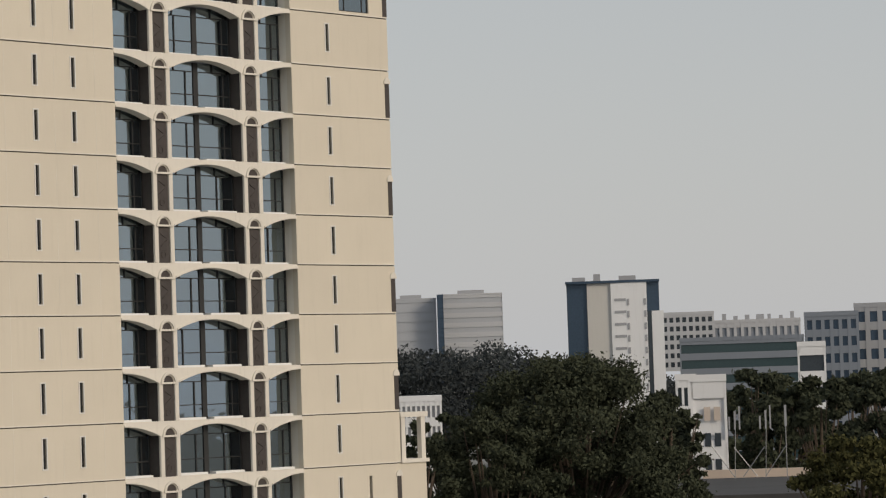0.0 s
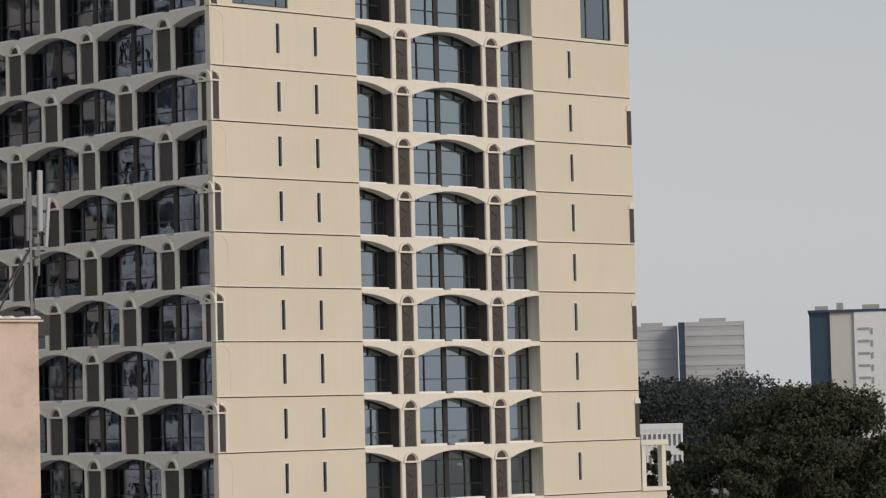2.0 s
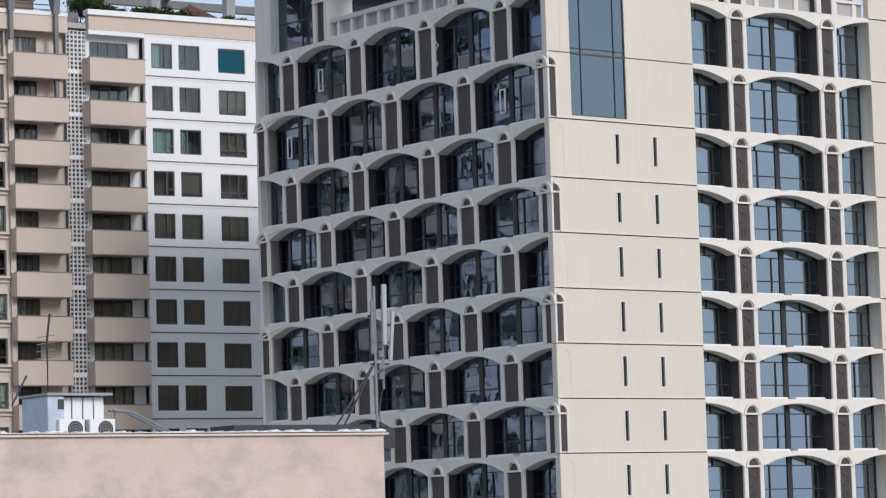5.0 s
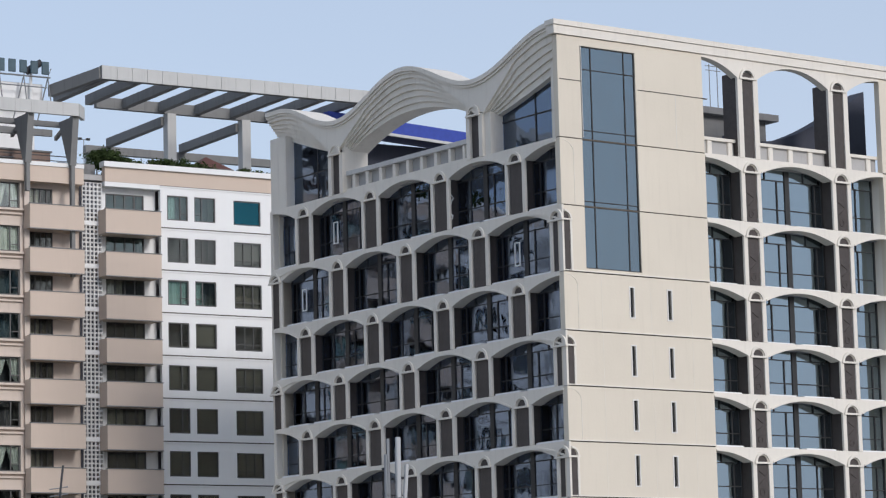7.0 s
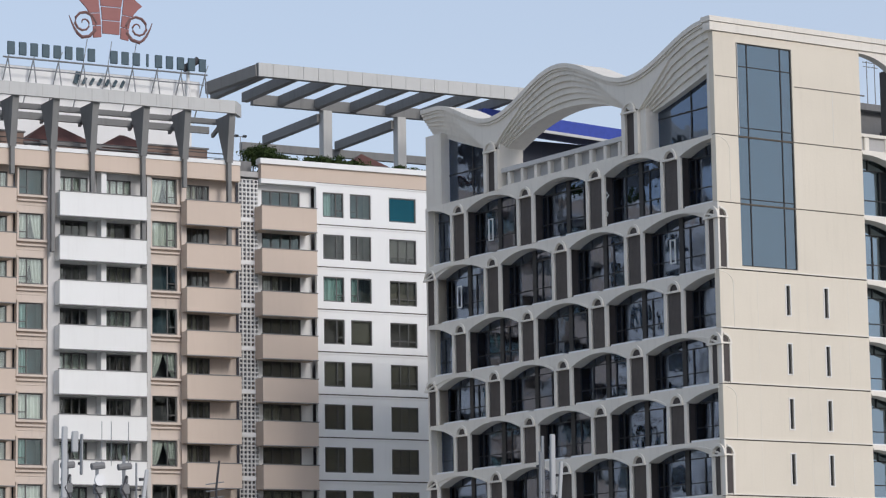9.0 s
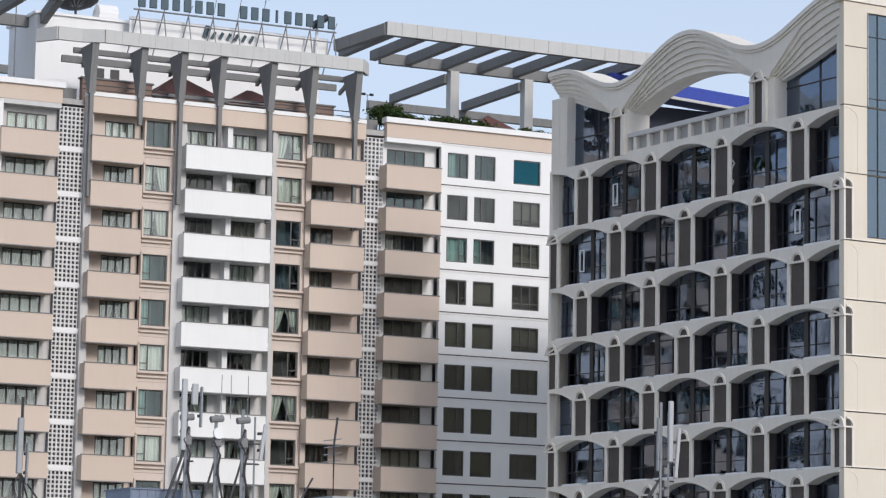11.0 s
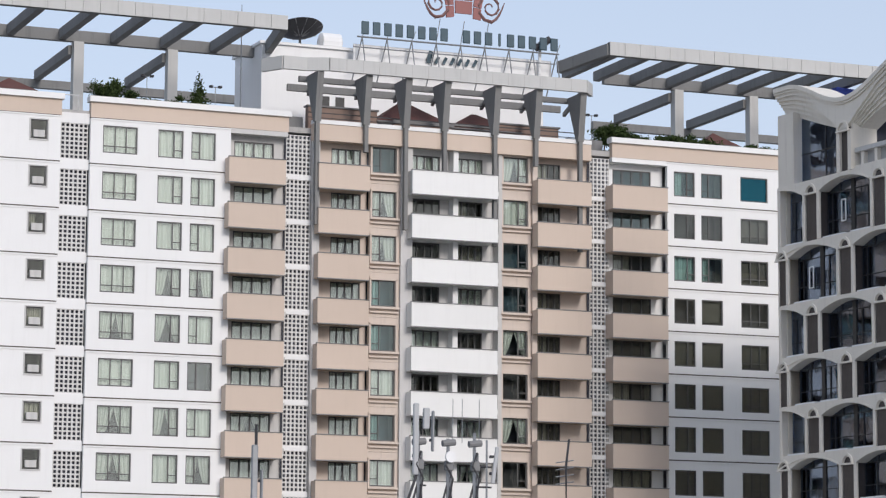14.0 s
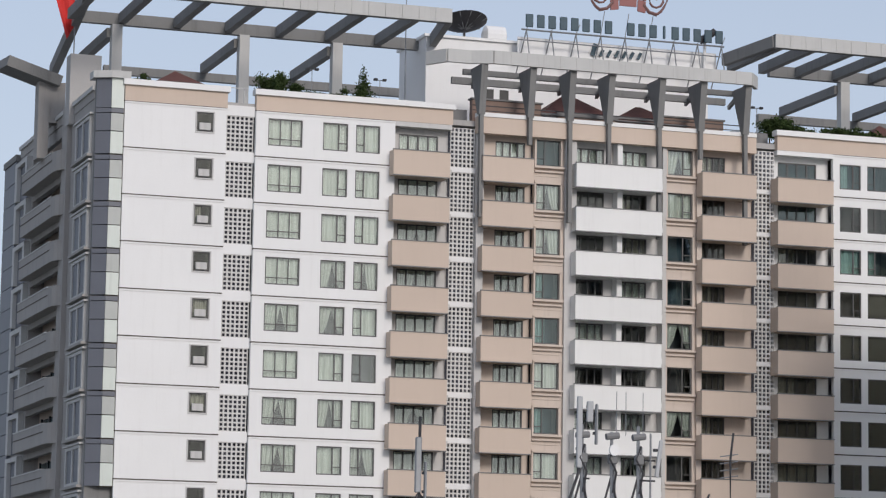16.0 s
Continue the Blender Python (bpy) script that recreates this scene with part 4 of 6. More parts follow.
# roof terrace pavilions and the white plant room
def pavilion(x, y, w, d, z, h, wall):
    t = thing("roof_pavilion", resid.matrix_world @ pose(x, y, DECK), "roof terrace pavilion with a red-brown tiled hipped roof", "pavilion", "roof pavilions")
    part("wall", MB().box(-w / 2, w / 2, -d / 2, d / 2, 0, z), wall, t)
    mb = MB()
    o = 0.5
    mb.v = [(-w / 2 - o, -d / 2 - o, z), (w / 2 + o, -d / 2 - o, z), (w / 2 + o, d / 2 + o, z), (-w / 2 - o, d / 2 + o, z), (-w / 2 + d / 2, 0, z + h), (w / 2 - d / 2, 0, z + h)] if w > d else \
           [(-w / 2 - o, -d / 2 - o, z), (w / 2 + o, -d / 2 - o, z), (w / 2 + o, d / 2 + o, z), (-w / 2 - o, d / 2 + o, z), (0, 0, z + h), (0, 0.01, z + h)]
    mb.f = [(0, 1, 5, 4), (1, 2, 5), (2, 3, 4, 5), (3, 0, 4), (3, 2, 1, 0)]
    part("roof", mb, M_TILE, t)
    part("eave", MB().box(-w / 2 - o - 0.05, w / 2 + o + 0.05, -d / 2 - o - 0.05, d / 2 + o + 0.05, z - 0.14, z - 0.01), M_DCONC, t)


pavilion(-20.3, 4.4, 5.0, 4.2, 1.3, 1.9, M_DARK)
pavilion(-14.6, 4.4, 4.6, 4.2, 1.2, 1.6, M_DARK)
pavilion(6.4, 6.0, 2.2, 2.2, 2.0, 1.2, M_WHITE)
pavilion(-50.2, 5.0, 2.4, 2.4, 1.75, 1.1, M_WHITE)
for x, w, h in ((-26.0, 5.4, 1.9), (-11.2, 5.0, 1.7), (-18.0, 8.0, 1.3)):
    t = thing("planter_wall", resid.matrix_world @ pose(x, 2.2, DECK), "low brown plastered planter wall on the roof terrace", "wall", "planter walls")
    part("body", MB().box(-w / 2, w / 2, -0.3, 0.3, 0, h), M_PLANT, t, bevel=0.03)
    part("coping", MB().box(-w / 2 - 0.1, w / 2 + 0.1, -0.4, 0.4, h, h + 0.12), M_DCONC, t)
plant = thing("plant_room", resid.matrix_world @ pose(-19, 9.5, DECK), "white plastered rooftop plant room", "building")
part("wall", MB().box(-11.3, 11.7, -1.5, 5, 0, EYE + 46.6 - DECK), M_WHITE, plant)
part("coping", MB().box(-11.5, 11.9, -1.7, 5.2, EYE + 46.6 - DECK, EYE + 46.8 - DECK), M_WHITE, plant)
for x in (-6.6, -5.4):
    w = part("window", MB().box(x, x + 0.7, -1.56, -1.5, 2.6, 4.0), M_FRAME, plant)

# building sign: plain bars on a steel frame, and a shell-like emblem
M_SIGN = metal("dark_teal_enamel", (0.035, 0.075, 0.10), 0.5, 0.1)
M_TERRA = plaster("terracotta_panel", (0.30, 0.125, 0.115), 0.1, 0.7, 0.1, 1.0)
M_GOLD = metal("brown_steel", (0.22, 0.12, 0.11), 0.5, 0.2)
sign = thing("building_sign", resid.matrix_world @ pose(-14.8, 6.0, EYE + 45.2), "rooftop sign of dark bars on a steel frame", "sign")
fr = MB()
fr.tube([(-8.6, 0.1, 2.15), (8.0, 0.1, 2.15)], 0.07)
fr.tube([(-8.9, 0.1, 1.35), (7.7, 0.1, 1.35)], 0.05)
for k in range(9):
    x = -8.2 + k * 2.0
    fr.tube([(x, 0.1, 2.15), (x - 0.5, 1.2, -1.5)], 0.05)
    fr.tube([(x, 0.1, 2.15), (x + 0.25, 0.1, 0.2)], 0.045)
    fr.tube([(x, 0.15, 2.15), (x + 0.5, 0.6, 4.2 if 2 < k < 6 else 3.0)], 0.035)
part("frame", fr, M_STEEL, sign)
part("board", MB().box(-8.6, 7.7, 0.9, 1.0, 0.2, 1.75), M_WHITE, sign)
for k in range(18):
    if k == 8:
        continue
    x = -8.0 + k * 0.915
    w = 0.2 if k == 12 else 0.6
    part("bar", MB().box(x - w / 2, x + w / 2, -0.05, 0.1, 2.35, 3.35), M_SIGN, sign, bevel=0.04)
for k in range(7):
    x = -2.6 + k * 0.62
    part("small_bar", MB().beam((x, 0.75, 0.75), (x + 0.25, 0.75, 1.65 if k == 0 else 1.25), 0.09, 0.35 if k == 0 else 0.22), M_SIGN, sign)
# emblem: three fanned columns of plates with curling scrolls beside them
def plate(q):
    mb = MB()
    n = len(q)
    mb.v = [(x, 0.0, z) for x, z in q] + [(x, 0.14, z) for x, z in q]
    mb.f = [tuple(range(n)), tuple(reversed(range(n, 2 * n)))] + [(i, n + i, n + (i + 1) % n, (i + 1) % n) for i in range(n)]
    part("plate", mb, M_TERRA, sign)


mid = lambda f: 0.68 + 0.30 * f ** 2                    # half width of the middle column
out = lambda f: 1.42 + 0.02 * f + 1.15 * f ** 3.2       # outer edge of the side columns
for k in range(3):
    f0, f1 = k / 3 + 0.012, (k + 1) / 3 - 0.012
    z0, z1 = 4.6 + 3.2 * f0, 4.6 + 3.2 * f1
    top_edge = [(mid(1) * (1 - 2 * i / 10), 7.76 + 0.42 * (1 - (1 - 2 * i / 10) ** 2)) for i in range(11)] if k == 2 else [(mid(f1), z1), (-mid(f1), z1)]
    plate([(-mid(f0), z0), (mid(f0), z0)] + top_edge)
    for sg in (-1, 1):
        a0, a1 = 4.2 + 2.85 * f0, 4.2 + 2.85 * f1
        side = [(sg * (out(f0 + (f1 - f0) * i / 4)), a0 + (a1 - a0) * i / 4) for i in range(5)]
        head = [(sg * 1.9, 7.5), (sg * (mid(0.95) + 0.12), 7.72)] if k == 2 else [(sg * (mid(f1) + 0.1), a1 + 0.1)]
        plate([(sg * (mid(f0) + 0.1), a0 + 0.1)] + side + head)
for sgn in (-1, 1):
    pts = [(sgn * (2.2 + (0.15 + 0.055 * t) * math.cos(t * 0.62)), 0.05, 5.3 + (0.15 + 0.055 * t) * math.sin(t * 0.62)) for t in range(19)]
    part("scroll", MB().tube(pts, [0.05 + 0.005 * i for i in range(19)], 6), M_GOLD, sign)
    pts = [(sgn * (1.5 + 1.9 * t / 8), 0.05, 4.5 - 0.4 * math.sin(math.pi * t / 8) + 1.3 * (t / 8) ** 3) for t in range(9)]
    part("scroll", MB().tube(pts, [0.03 + 0.09 * math.sin(math.pi * i / 8) for i in range(9)], 6), M_GOLD, sign)

# dish, tank, floodlight, mast
dish = thing("satellite_dish", resid.matrix_world @ pose(-27.3, 8.0, EYE + 46.8), "dark mesh satellite dish on a short pole", "satellite dish")
part("pole", MB().tube([(0, 0, -0.1), (0, 0, 0.7)], 0.1), M_DARKST, dish)
mb = MB()
for i in range(5):
    for j in range(24):
        r = 1.75 * i / 4
        t = 2 * math.pi * j / 24
        mb.v.append((r * math.cos(t), r * math.sin(t) * 0.95, 0.65 + 0.55 * (i / 4) ** 2 - 0.3 * r * math.sin(t)))
mb.f = [(i * 24 + j, i * 24 + (j + 1) % 24, (i + 1) * 24 + (j + 1) % 24, (i + 1) * 24 + j) for i in range(4) for j in range(24)]
bowl = part("bowl", mb, M_DARKST, dish)
for j in range(12):
    t = 2 * math.pi * j / 12
    part("rib", MB().tube([(0.2 * math.cos(t), 0.2 * math.sin(t), 0.62), (1.75 * math.cos(t), 1.66 * math.sin(t), 1.17 - 0.52 * math.sin(t))], 0.035, 4), M_STEEL, bowl)
tank = thing("water_tank", resid.matrix_world @ pose(-24.2, 9.0, EYE + 46.8), "white cylindrical water tank lying on the roof", "water tank")
part("body", MB().tube([(-1.3, 0, 0.5), (-1.1, 0, 0.5), (0.4, 0, 0.5), (0.6, 0, 0.5)], [0.3, 0.75, 0.75, 0.3], 14), M_WHITE, tank)
flood = thing("flue_pipe", resid.matrix_world @ pose(-8.2, 6.6, EYE + 46.8), "dark angled flue pipe on a white stub", "pipe")
part("stub", MB().tube([(0, 0, -1.2), (0, 0, 1.0)], 0.12), M_WHITE, flood)
part("head", MB().tube([(-0.4, 0, 0.95), (0.75, -0.3, 1.75)], 0.28, 10), M_DARKST, flood)
mast = thing("lightning_mast", resid.matrix_world @ pose(-33.2, 4.0, DECK), "thin steel lightning mast", "mast")
part("pole", MB().tube([(0, 0, 0), (0, 0, 9.5)], [0.06, 0.03]), M_STEEL, mast)

# --- left end: dark side with windows, balconies and a stepped crown ---
XE = -54.9
XS = -56.8                # outer face of the end, beyond a chamfered glazed corner
DY = 33.6
M_SIDE = plaster("side_grey_render", (0.36, 0.345, 0.33), 0.12, 0.9, 0.35, 0.5, 0.2, (0.12, 0.12, 0.115))
M_SLATE = plaster("slate_blue_panel", (0.125, 0.135, 0.16), 0.12, 0.5, 0.2, 0.8, 0.1)
part("end_wall", MB().box(XS, XS + 0.3, 0.95, 7.6, 0, TOPB + 0.15).box(XS, XS + 0.3, 7.6, 8.7, 0, TOPB + 0.15), M_SIDE, resid)
part("recess_wall", MB().box(XS + 1.1, XS + 1.4, 10.5, 22.9, 0, TOPB + 0.15), M_TANWALL, resid)
part("end_wall", MB().box(XS, XS + 1.4, 22.9, 28.4, 0, TOPB + 0.15), M_SIDE, resid)
part("end_pier", MB().box(XS - 0.35, XS + 1.1, 8.7, 10.5, 0, TOPB + 1.0), M_SIDE, resid)
part("rear_block", MB().box(XS + 1.4, -42, 17.9, DY, 0, TOPB), M_GREYWALL, resid)
part("end_core", MB().box(XS + 1.4, XE + 0.3, 1.0, 17.9, 0, TOPB + 0.1), M_SIDE, resid)
part("corner_core", MB().strip([(XS, 0, TOPB + 1.5), (XE - 0.02, 0, TOPB + 1.5)], 0.62, 1.0), M_FIN, resid)
cap = MB()
plan = [(XE + 0.35, -0.25), (-55.9, -0.25), (XS - 0.3, 0.35), (XS - 0.3, 1.6), (XE + 0.35, 1.6)]
cap.v = [(x, y, TOPB + 1.5) for x, y in plan] + [(x, y, TOPB + 2.0) for x, y in plan]
cap.f = [tuple(reversed(range(5))), tuple(range(5, 10))] + [(i, (i + 1) % 5, 5 + (i + 1) % 5, 5 + i) for i in range(5)]
part("corner_cap", cap, M_PALE, resid)
M_PGREEN = plaster("pale_green_panel", (0.60, 0.65, 0.60), 0.08, 0.4, 0.25, 0.8)
M_DGREEN = plaster("grey_green_panel", (0.40, 0.42, 0.40), 0.1, 0.4, 0.25, 0.8)


def corner_pane(z0, z1, mat):
    """One front pane of the corner and its dark neighbour on the chamfer."""
    c = part("corner_pane", MB().box(-55.84, XE - 0.06, 0.0, 0.6, z0, z1), mat, resid)
    mb = MB()
    plan = [(-55.86, 0.0), (-55.86, 0.6), (XS, 0.93), (XS, 0.52)]
    mb.v = [(x, y, z0) for x, y in plan] + [(x, y, z1) for x, y in plan]
    mb.f = [(3, 2, 1, 0), (4, 5, 6, 7)] + [(i, (i + 1) % 4, 4 + (i + 1) % 4, 4 + i) for i in range(4)]
    part("side_pane", mb, M_SLATE, c)


corner_pane(TOPB - 0.58, TOPB + 1.5, M_PGREEN)
for i in range(NB - 7):
    z = TOPB - i * 3.285
    if z > EYE + 14:
        corner_pane(z - 0.92, z - 0.62, M_SLATE)
        corner_pane(z - 2.2, z - 0.98, M_DGREEN)
        corner_pane(z - 3.80, z - 2.26, M_PGREEN)
        part("corner_joint", MB().box(-55.9, XE - 0.02, 0.12, 0.62, z - 3.86, z - 0.56), M_JOINT, resid)
    # paired window in a pale frame, with a sill
    za, zb = z - 3.45, z - 1.15
    fr = MB().bars([(1.6, 1.95, za, zb), (6.1, 6.45, za, zb), (3.9, 4.25, za, zb), (1.6, 6.45, zb, zb + 0.22), (1.6, 6.45, za - 0.22, za)], -0.2, 0.0)
    fr.v = [(XS + b, a, c) for a, b, c in fr.v]
    w = part("window", fr, M_PALE, resid)
    part("sill", MB().box(XS - 0.42, XS - 0.004, 1.2, 6.9, za - 0.42, za - 0.24), M_SIDE, w)
    part("hood", MB().box(XS - 0.3, XS - 0.004, 1.2, 6.9, zb + 0.25, zb + 0.38), M_PALE, w)
    for a, b in ((1.95, 3.9), (4.25, 6.1)):
        part("pane", MB().box(XS - 0.09, XS - 0.06, a, b, za, zb), M_SLATE, w)
    part("backing", MB().box(XS - 0.03, XS - 0.005, 1.95, 6.1, za, zb), M_DARK, w)
    # balcony with a curved near end
    def shell(o, z0, z1):
        mb = MB()
        n = len(o) // 2
        mb.v = [(x, y, zz) for x, y in o for zz in (z0, z1)]
        mb.f = [(2 * k, 2 * k + 2, 2 * k + 3, 2 * k + 1) for k in range(len(o) - 1)] + [(2 * len(o) - 2, 0, 1, 2 * len(o) - 1)]
        mb.f += [(2 * k, 2 * (len(o) - 1 - k), 2 * (len(o) - 2 - k), 2 * k + 2) for k in range(n - 1)] + [(2 * k + 1, 2 * k + 3, 2 * (len(o) - 2 - k) + 1, 2 * (len(o) - 1 - k) + 1) for k in range(n - 1)]
        return mb
    outer = [(XS - 0.36, 9.2), (XS - 0.62, 9.5), (XS - 0.80, 9.95), (XS - 0.87, 10.5), (XS - 0.9, 11.2), (XS - 0.9, 22.8)]
    inner = [(x + 0.15, y + (0.0 if k == 0 or k == 5 else 0.06)) for k, (x, y) in enumerate(outer)]
    b = part("balcony", shell(outer + inner[::-1], z - 3.62, z - 2.15), M_SIDE, resid)
    part("coping", MB().box(XS - 0.95, XS - 0.7, 11.2, 22.8, z - 2.15, z - 2.06), M_PALE, b)
    part("rail_line", MB().box(XS - 0.93, XS - 0.905, 11.2, 22.8, z - 2.75, z - 2.68), M_JOINT, b)
    part("floor", MB().box(XS - 0.74, XS + 1.1, 10.6, 22.8, z - 3.6, z - 3.42), M_SIDE, b)
    d = part("balcony_door", MB().box(XS + 1.02, XS + 1.09, 15.5, 21.5, z - 3.4, z - 1.1), M_GLASS_B, resid)
    part("frame", MB().box(XS + 0.96, XS + 1.1, 15.3, 15.5, z - 3.4, z - 1.0).box(XS + 0.96, XS + 1.1, 18.4, 18.6, z - 3.4, z - 1.0).box(XS + 0.96, XS + 1.1, 21.5, 21.7, z - 3.4, z - 1.0), M_FRAME, d)
    part("storey_beam", MB().box(XS + 0.02, XS + 0.4, 10.5, 22.9, z - 0.75, z + 0.15), M_SIDE, resid)
    # pale portal and dark glazed bay at the far end
    fr = MB().bars([(23.4, 24.1, z - 3.4, z - 0.4), (27.4, 28.2, z - 3.4, z - 0.4), (23.4, 28.2, z - 0.75, z - 0.4)], -0.45, 0.0)
    fr.v = [(XS + bb, a, c) for a, bb, c in fr.v]
    w = part("window", fr, M_PALE, resid)
    part("pane", MB().box(XS - 0.14, XS - 0.1, 24.1, 27.4, z - 3.4, z - 0.75), M_SLATE, w)
    part("backing", MB().box(XS - 0.05, XS - 0.01, 24.1, 27.4, z - 3.4, z - 0.75), M_DARK, w)
    part("glazed_bay", MB().box(XS - 0.3, XS + 1.4, 28.5, DY, z - 3.25, z - 1.7).box(XS - 0.3, XS + 1.4, 28.5, DY, z - 1.64, z - 0.03), M_SLATE, resid)
for a, b in ((1.0, 8.6), (10.55, 22.9), (23.0, 28.3)):
    part("side_parapet", MB().box(XS - 0.05, XS + 0.35, a, b, TOPB + 0.15, TOPB + 0.75), M_SIDE, resid)
    part("parapet_coping", MB().box(XS - 0.2, XS + 0.45, a, b, TOPB + 0.75, TOPB + 1.05), M_PALE, resid)
part("bay_cap", MB().box(XS - 0.4, XS + 1.5, 28.4, DY + 0.1, TOPB + 0.0, TOPB + 0.5), M_FIN, resid)
part("crown_wall", MB().box(-57.2, -54.95, 8.0, 9.5, TOPB - 0.5, EYE + 43.1), M_CONC, resid)
part("crown_pier", MB().box(-58.3, -57.5, 14.0, 15.4, TOPB - 2.12, EYE + 42.2).box(-57.5, -56.3, 14.1, 15.3, TOPB + 0.6, EYE + 42.1), M_SIDE, resid)
part("canopy_slab", MB().beam((-56.9, 14.7, EYE + 42.1), (-61.0, 14.2, EYE + 43.25), 2.6, 0.8), M_FIN, resid)
part("end_beam", MB().beam((-57.4, 0.4, ZF + 0.6), (-54.2, 30.0, ZF + 0.1), 0.6, 0.9), M_FIN, resid)
flag = thing("flag", resid.matrix_world @ pose(-56.2, 12.0, TOPB + 1.0), "red flag hanging from a thin pole", "flag")
part("pole", MB().tube([(0, 0, 0), (0, 0, 9.3)], 0.05), M_STEEL, flag)
mb = MB()
n = 10
mb.v = [(-0.02 - 1.5 * i / n * (0.35 + 0.65 * (1 - k / 6)), 0.12 * math.sin(i * 1.1 + k * 0.4), 9.1 - 0.42 * k - 0.55 * i / n * (1 + 0.15 * k)) for i in range(n + 1) for k in range(7)]
mb.f = [(i * 7 + k, i * 7 + k + 1, i * 7 + 7 + k + 1, i * 7 + 7 + k) for i in range(n) for k in range(6)]
part("cloth", mb, plaster("red_cloth", (0.62, 0.035, 0.03), 0.1, 0.8, 0.0), flag)


def leaves(rs, clumps, n, size, flat=0.6, fuzz=0.30):
    """Quads scattered over ellipsoid clumps (x, y, z, rx, rz): mostly near their skins."""
    cs = np.array(clumps)
    vol = cs[:, 3] ** 2 * cs[:, 4]
    pick = rs.choice(len(cs), n, p=vol / vol.sum())
    d = rs.normal(size=(n, 3))
    d /= np.linalg.norm(d, axis=1)[:, None]
    r = np.abs(rs.normal(0.72, fuzz, n))
    c = cs[pick]
    p = c[:, :3] + d * r[:, None] * np.c_[c[:, 3], c[:, 3], c[:, 4]]
    a = rs.normal(size=(n, 3)); a /= np.linalg.norm(a, axis=1)[:, None]
    b = np.cross(a, d + rs.normal(size=(n, 3)) * flat); b /= np.linalg.norm(b, axis=1)[:, None] + 1e-9
    s = size * rs.uniform(0.6, 1.3, n)[:, None]
    v = np.stack([p - a * s, p + b * s * 0.5, p + a * s, p - b * s * 0.5], 1).reshape(-1, 3)
    mb = MB()
    mb.v = v.tolist()
    mb.f = np.arange(4 * n).reshape(-1, 4).tolist()
    me = bpy.data.meshes.new("crown")
    me.from_pydata(mb.v, [], mb.f)
    return me


def shrub(x, y, h, w, seed, cone=False):
    h, w = h + 1.1, w * 1.25
    t = thing("potted_shrub", resid.matrix_world @ pose(x, y, DECK), "dark green conical shrub in a pot" if cone else "dark green bushy shrub in a roof planter", "shrub", "roof shrubs")
    part("pot", MB().tube([(0, 0, 0), (0, 0, 0.5)], [0.25, 0.35], 10), M_DCONC, t)
    part("stem", MB().tube([(0, 0, 0.4), (0.03, 0, h * 0.6)], [0.06, 0.03]), M_BARK, t)
    rs = np.random.RandomState(seed)
    if cone:
        cl = [(0, 0, 0.6 + (h - 0.6) * k / 8, w * (1 - k / 8.6) * 0.5, h * 0.13) for k in range(9)]
    else:
        cl = [(rs.normal() * w * 0.24, rs.normal() * w * 0.24, rs.uniform(0.5, 0.9) * h * (1 - 0.25 * abs(rs.normal())), w * rs.uniform(0.16, 0.34), h * rs.uniform(0.07, 0.15)) for k in range(16)]
    me = leaves(rs, cl, 3600, 0.11)
    me.materials.append(M_LEAF)
    put("foliage", me, t)


for k, (x, y, h, w, c) in enumerate(((-43.2, 4.5, 3.0, 1.6, False), (-36.4, 4.0, 2.9, 1.9, True), (-42.0, 3.5, 1.3, 1.5, False), (-40.4, 3.5, 1.2, 1.6, False), (-39.0, 3.6, 1.1, 1.5, False), (-38.0, 3.4, 1.4, 1.4, False),
                                     (-52.6, 4.0, 1.2, 1.0, False), (-4.4, 3.0, 1.9, 1.4, False), (-3.4, 2.5, 1.6, 1.6, False), (-2.0, 2.6, 1.1, 1.4, False), (3.6, 3.6, 1.7, 2.0, False), (2.6, 3.0, 1.2, 1.6, False), (8.6, 3.0, 1.3, 1.5, False), (0.6, 3.0, 1.0, 1.4, False))):
    shrub(x, y, h, w, 20 + k, c)
part("terrace_rail", MB().box(-54, -46, 0.8, 0.85, DECK + 1.1, DECK + 1.16).box(-45, -31, 0.8, 0.85, DECK + 1.1, DECK + 1.16).box(-5, 9, 0.8, 0.85, DECK + 1.1, DECK + 1.16), M_STEEL, resid)
for k in range(18):
    x = -54 + k * 1.3
    if not -46.2 < x < -44.9:
        part("rail_post", MB().box(x, x + 0.06, 0.8, 0.85, DECK, DECK + 1.1), M_STEEL, resid)

# blue sheet roof seen past the wavy crown
blue = thing("roof_canopy", resid.matrix_world @ pose(15.5, 6.0, 0), "bright blue sheet-metal canopy on dark supports", "canopy")
part("sheet", MB().beam((0.4, 0.4, EYE + 46.0), (22, 2, EYE + 45.2), 6.0, 0.3), M_BLUE, blue)
part("fascia", MB().beam((0.4, -2.7, EYE + 45.55), (22, -1.1, EYE + 44.75), 0.15, 1.0), M_BLUE, blue)
part("gutter", MB().beam((0.4, -2.8, EYE + 44.95), (22, -1.2, EYE + 44.15), 0.2, 0.22), M_PALE, blue)
part("support_wall", MB().box(2.5, 22, 1.0, 5.0, TOPB, EYE + 44.6), M_FDK, blue)
part("base", MB().box(2.5, 22, 0.9, 5.1, 0, TOPB), M_GREYWALL, blue)

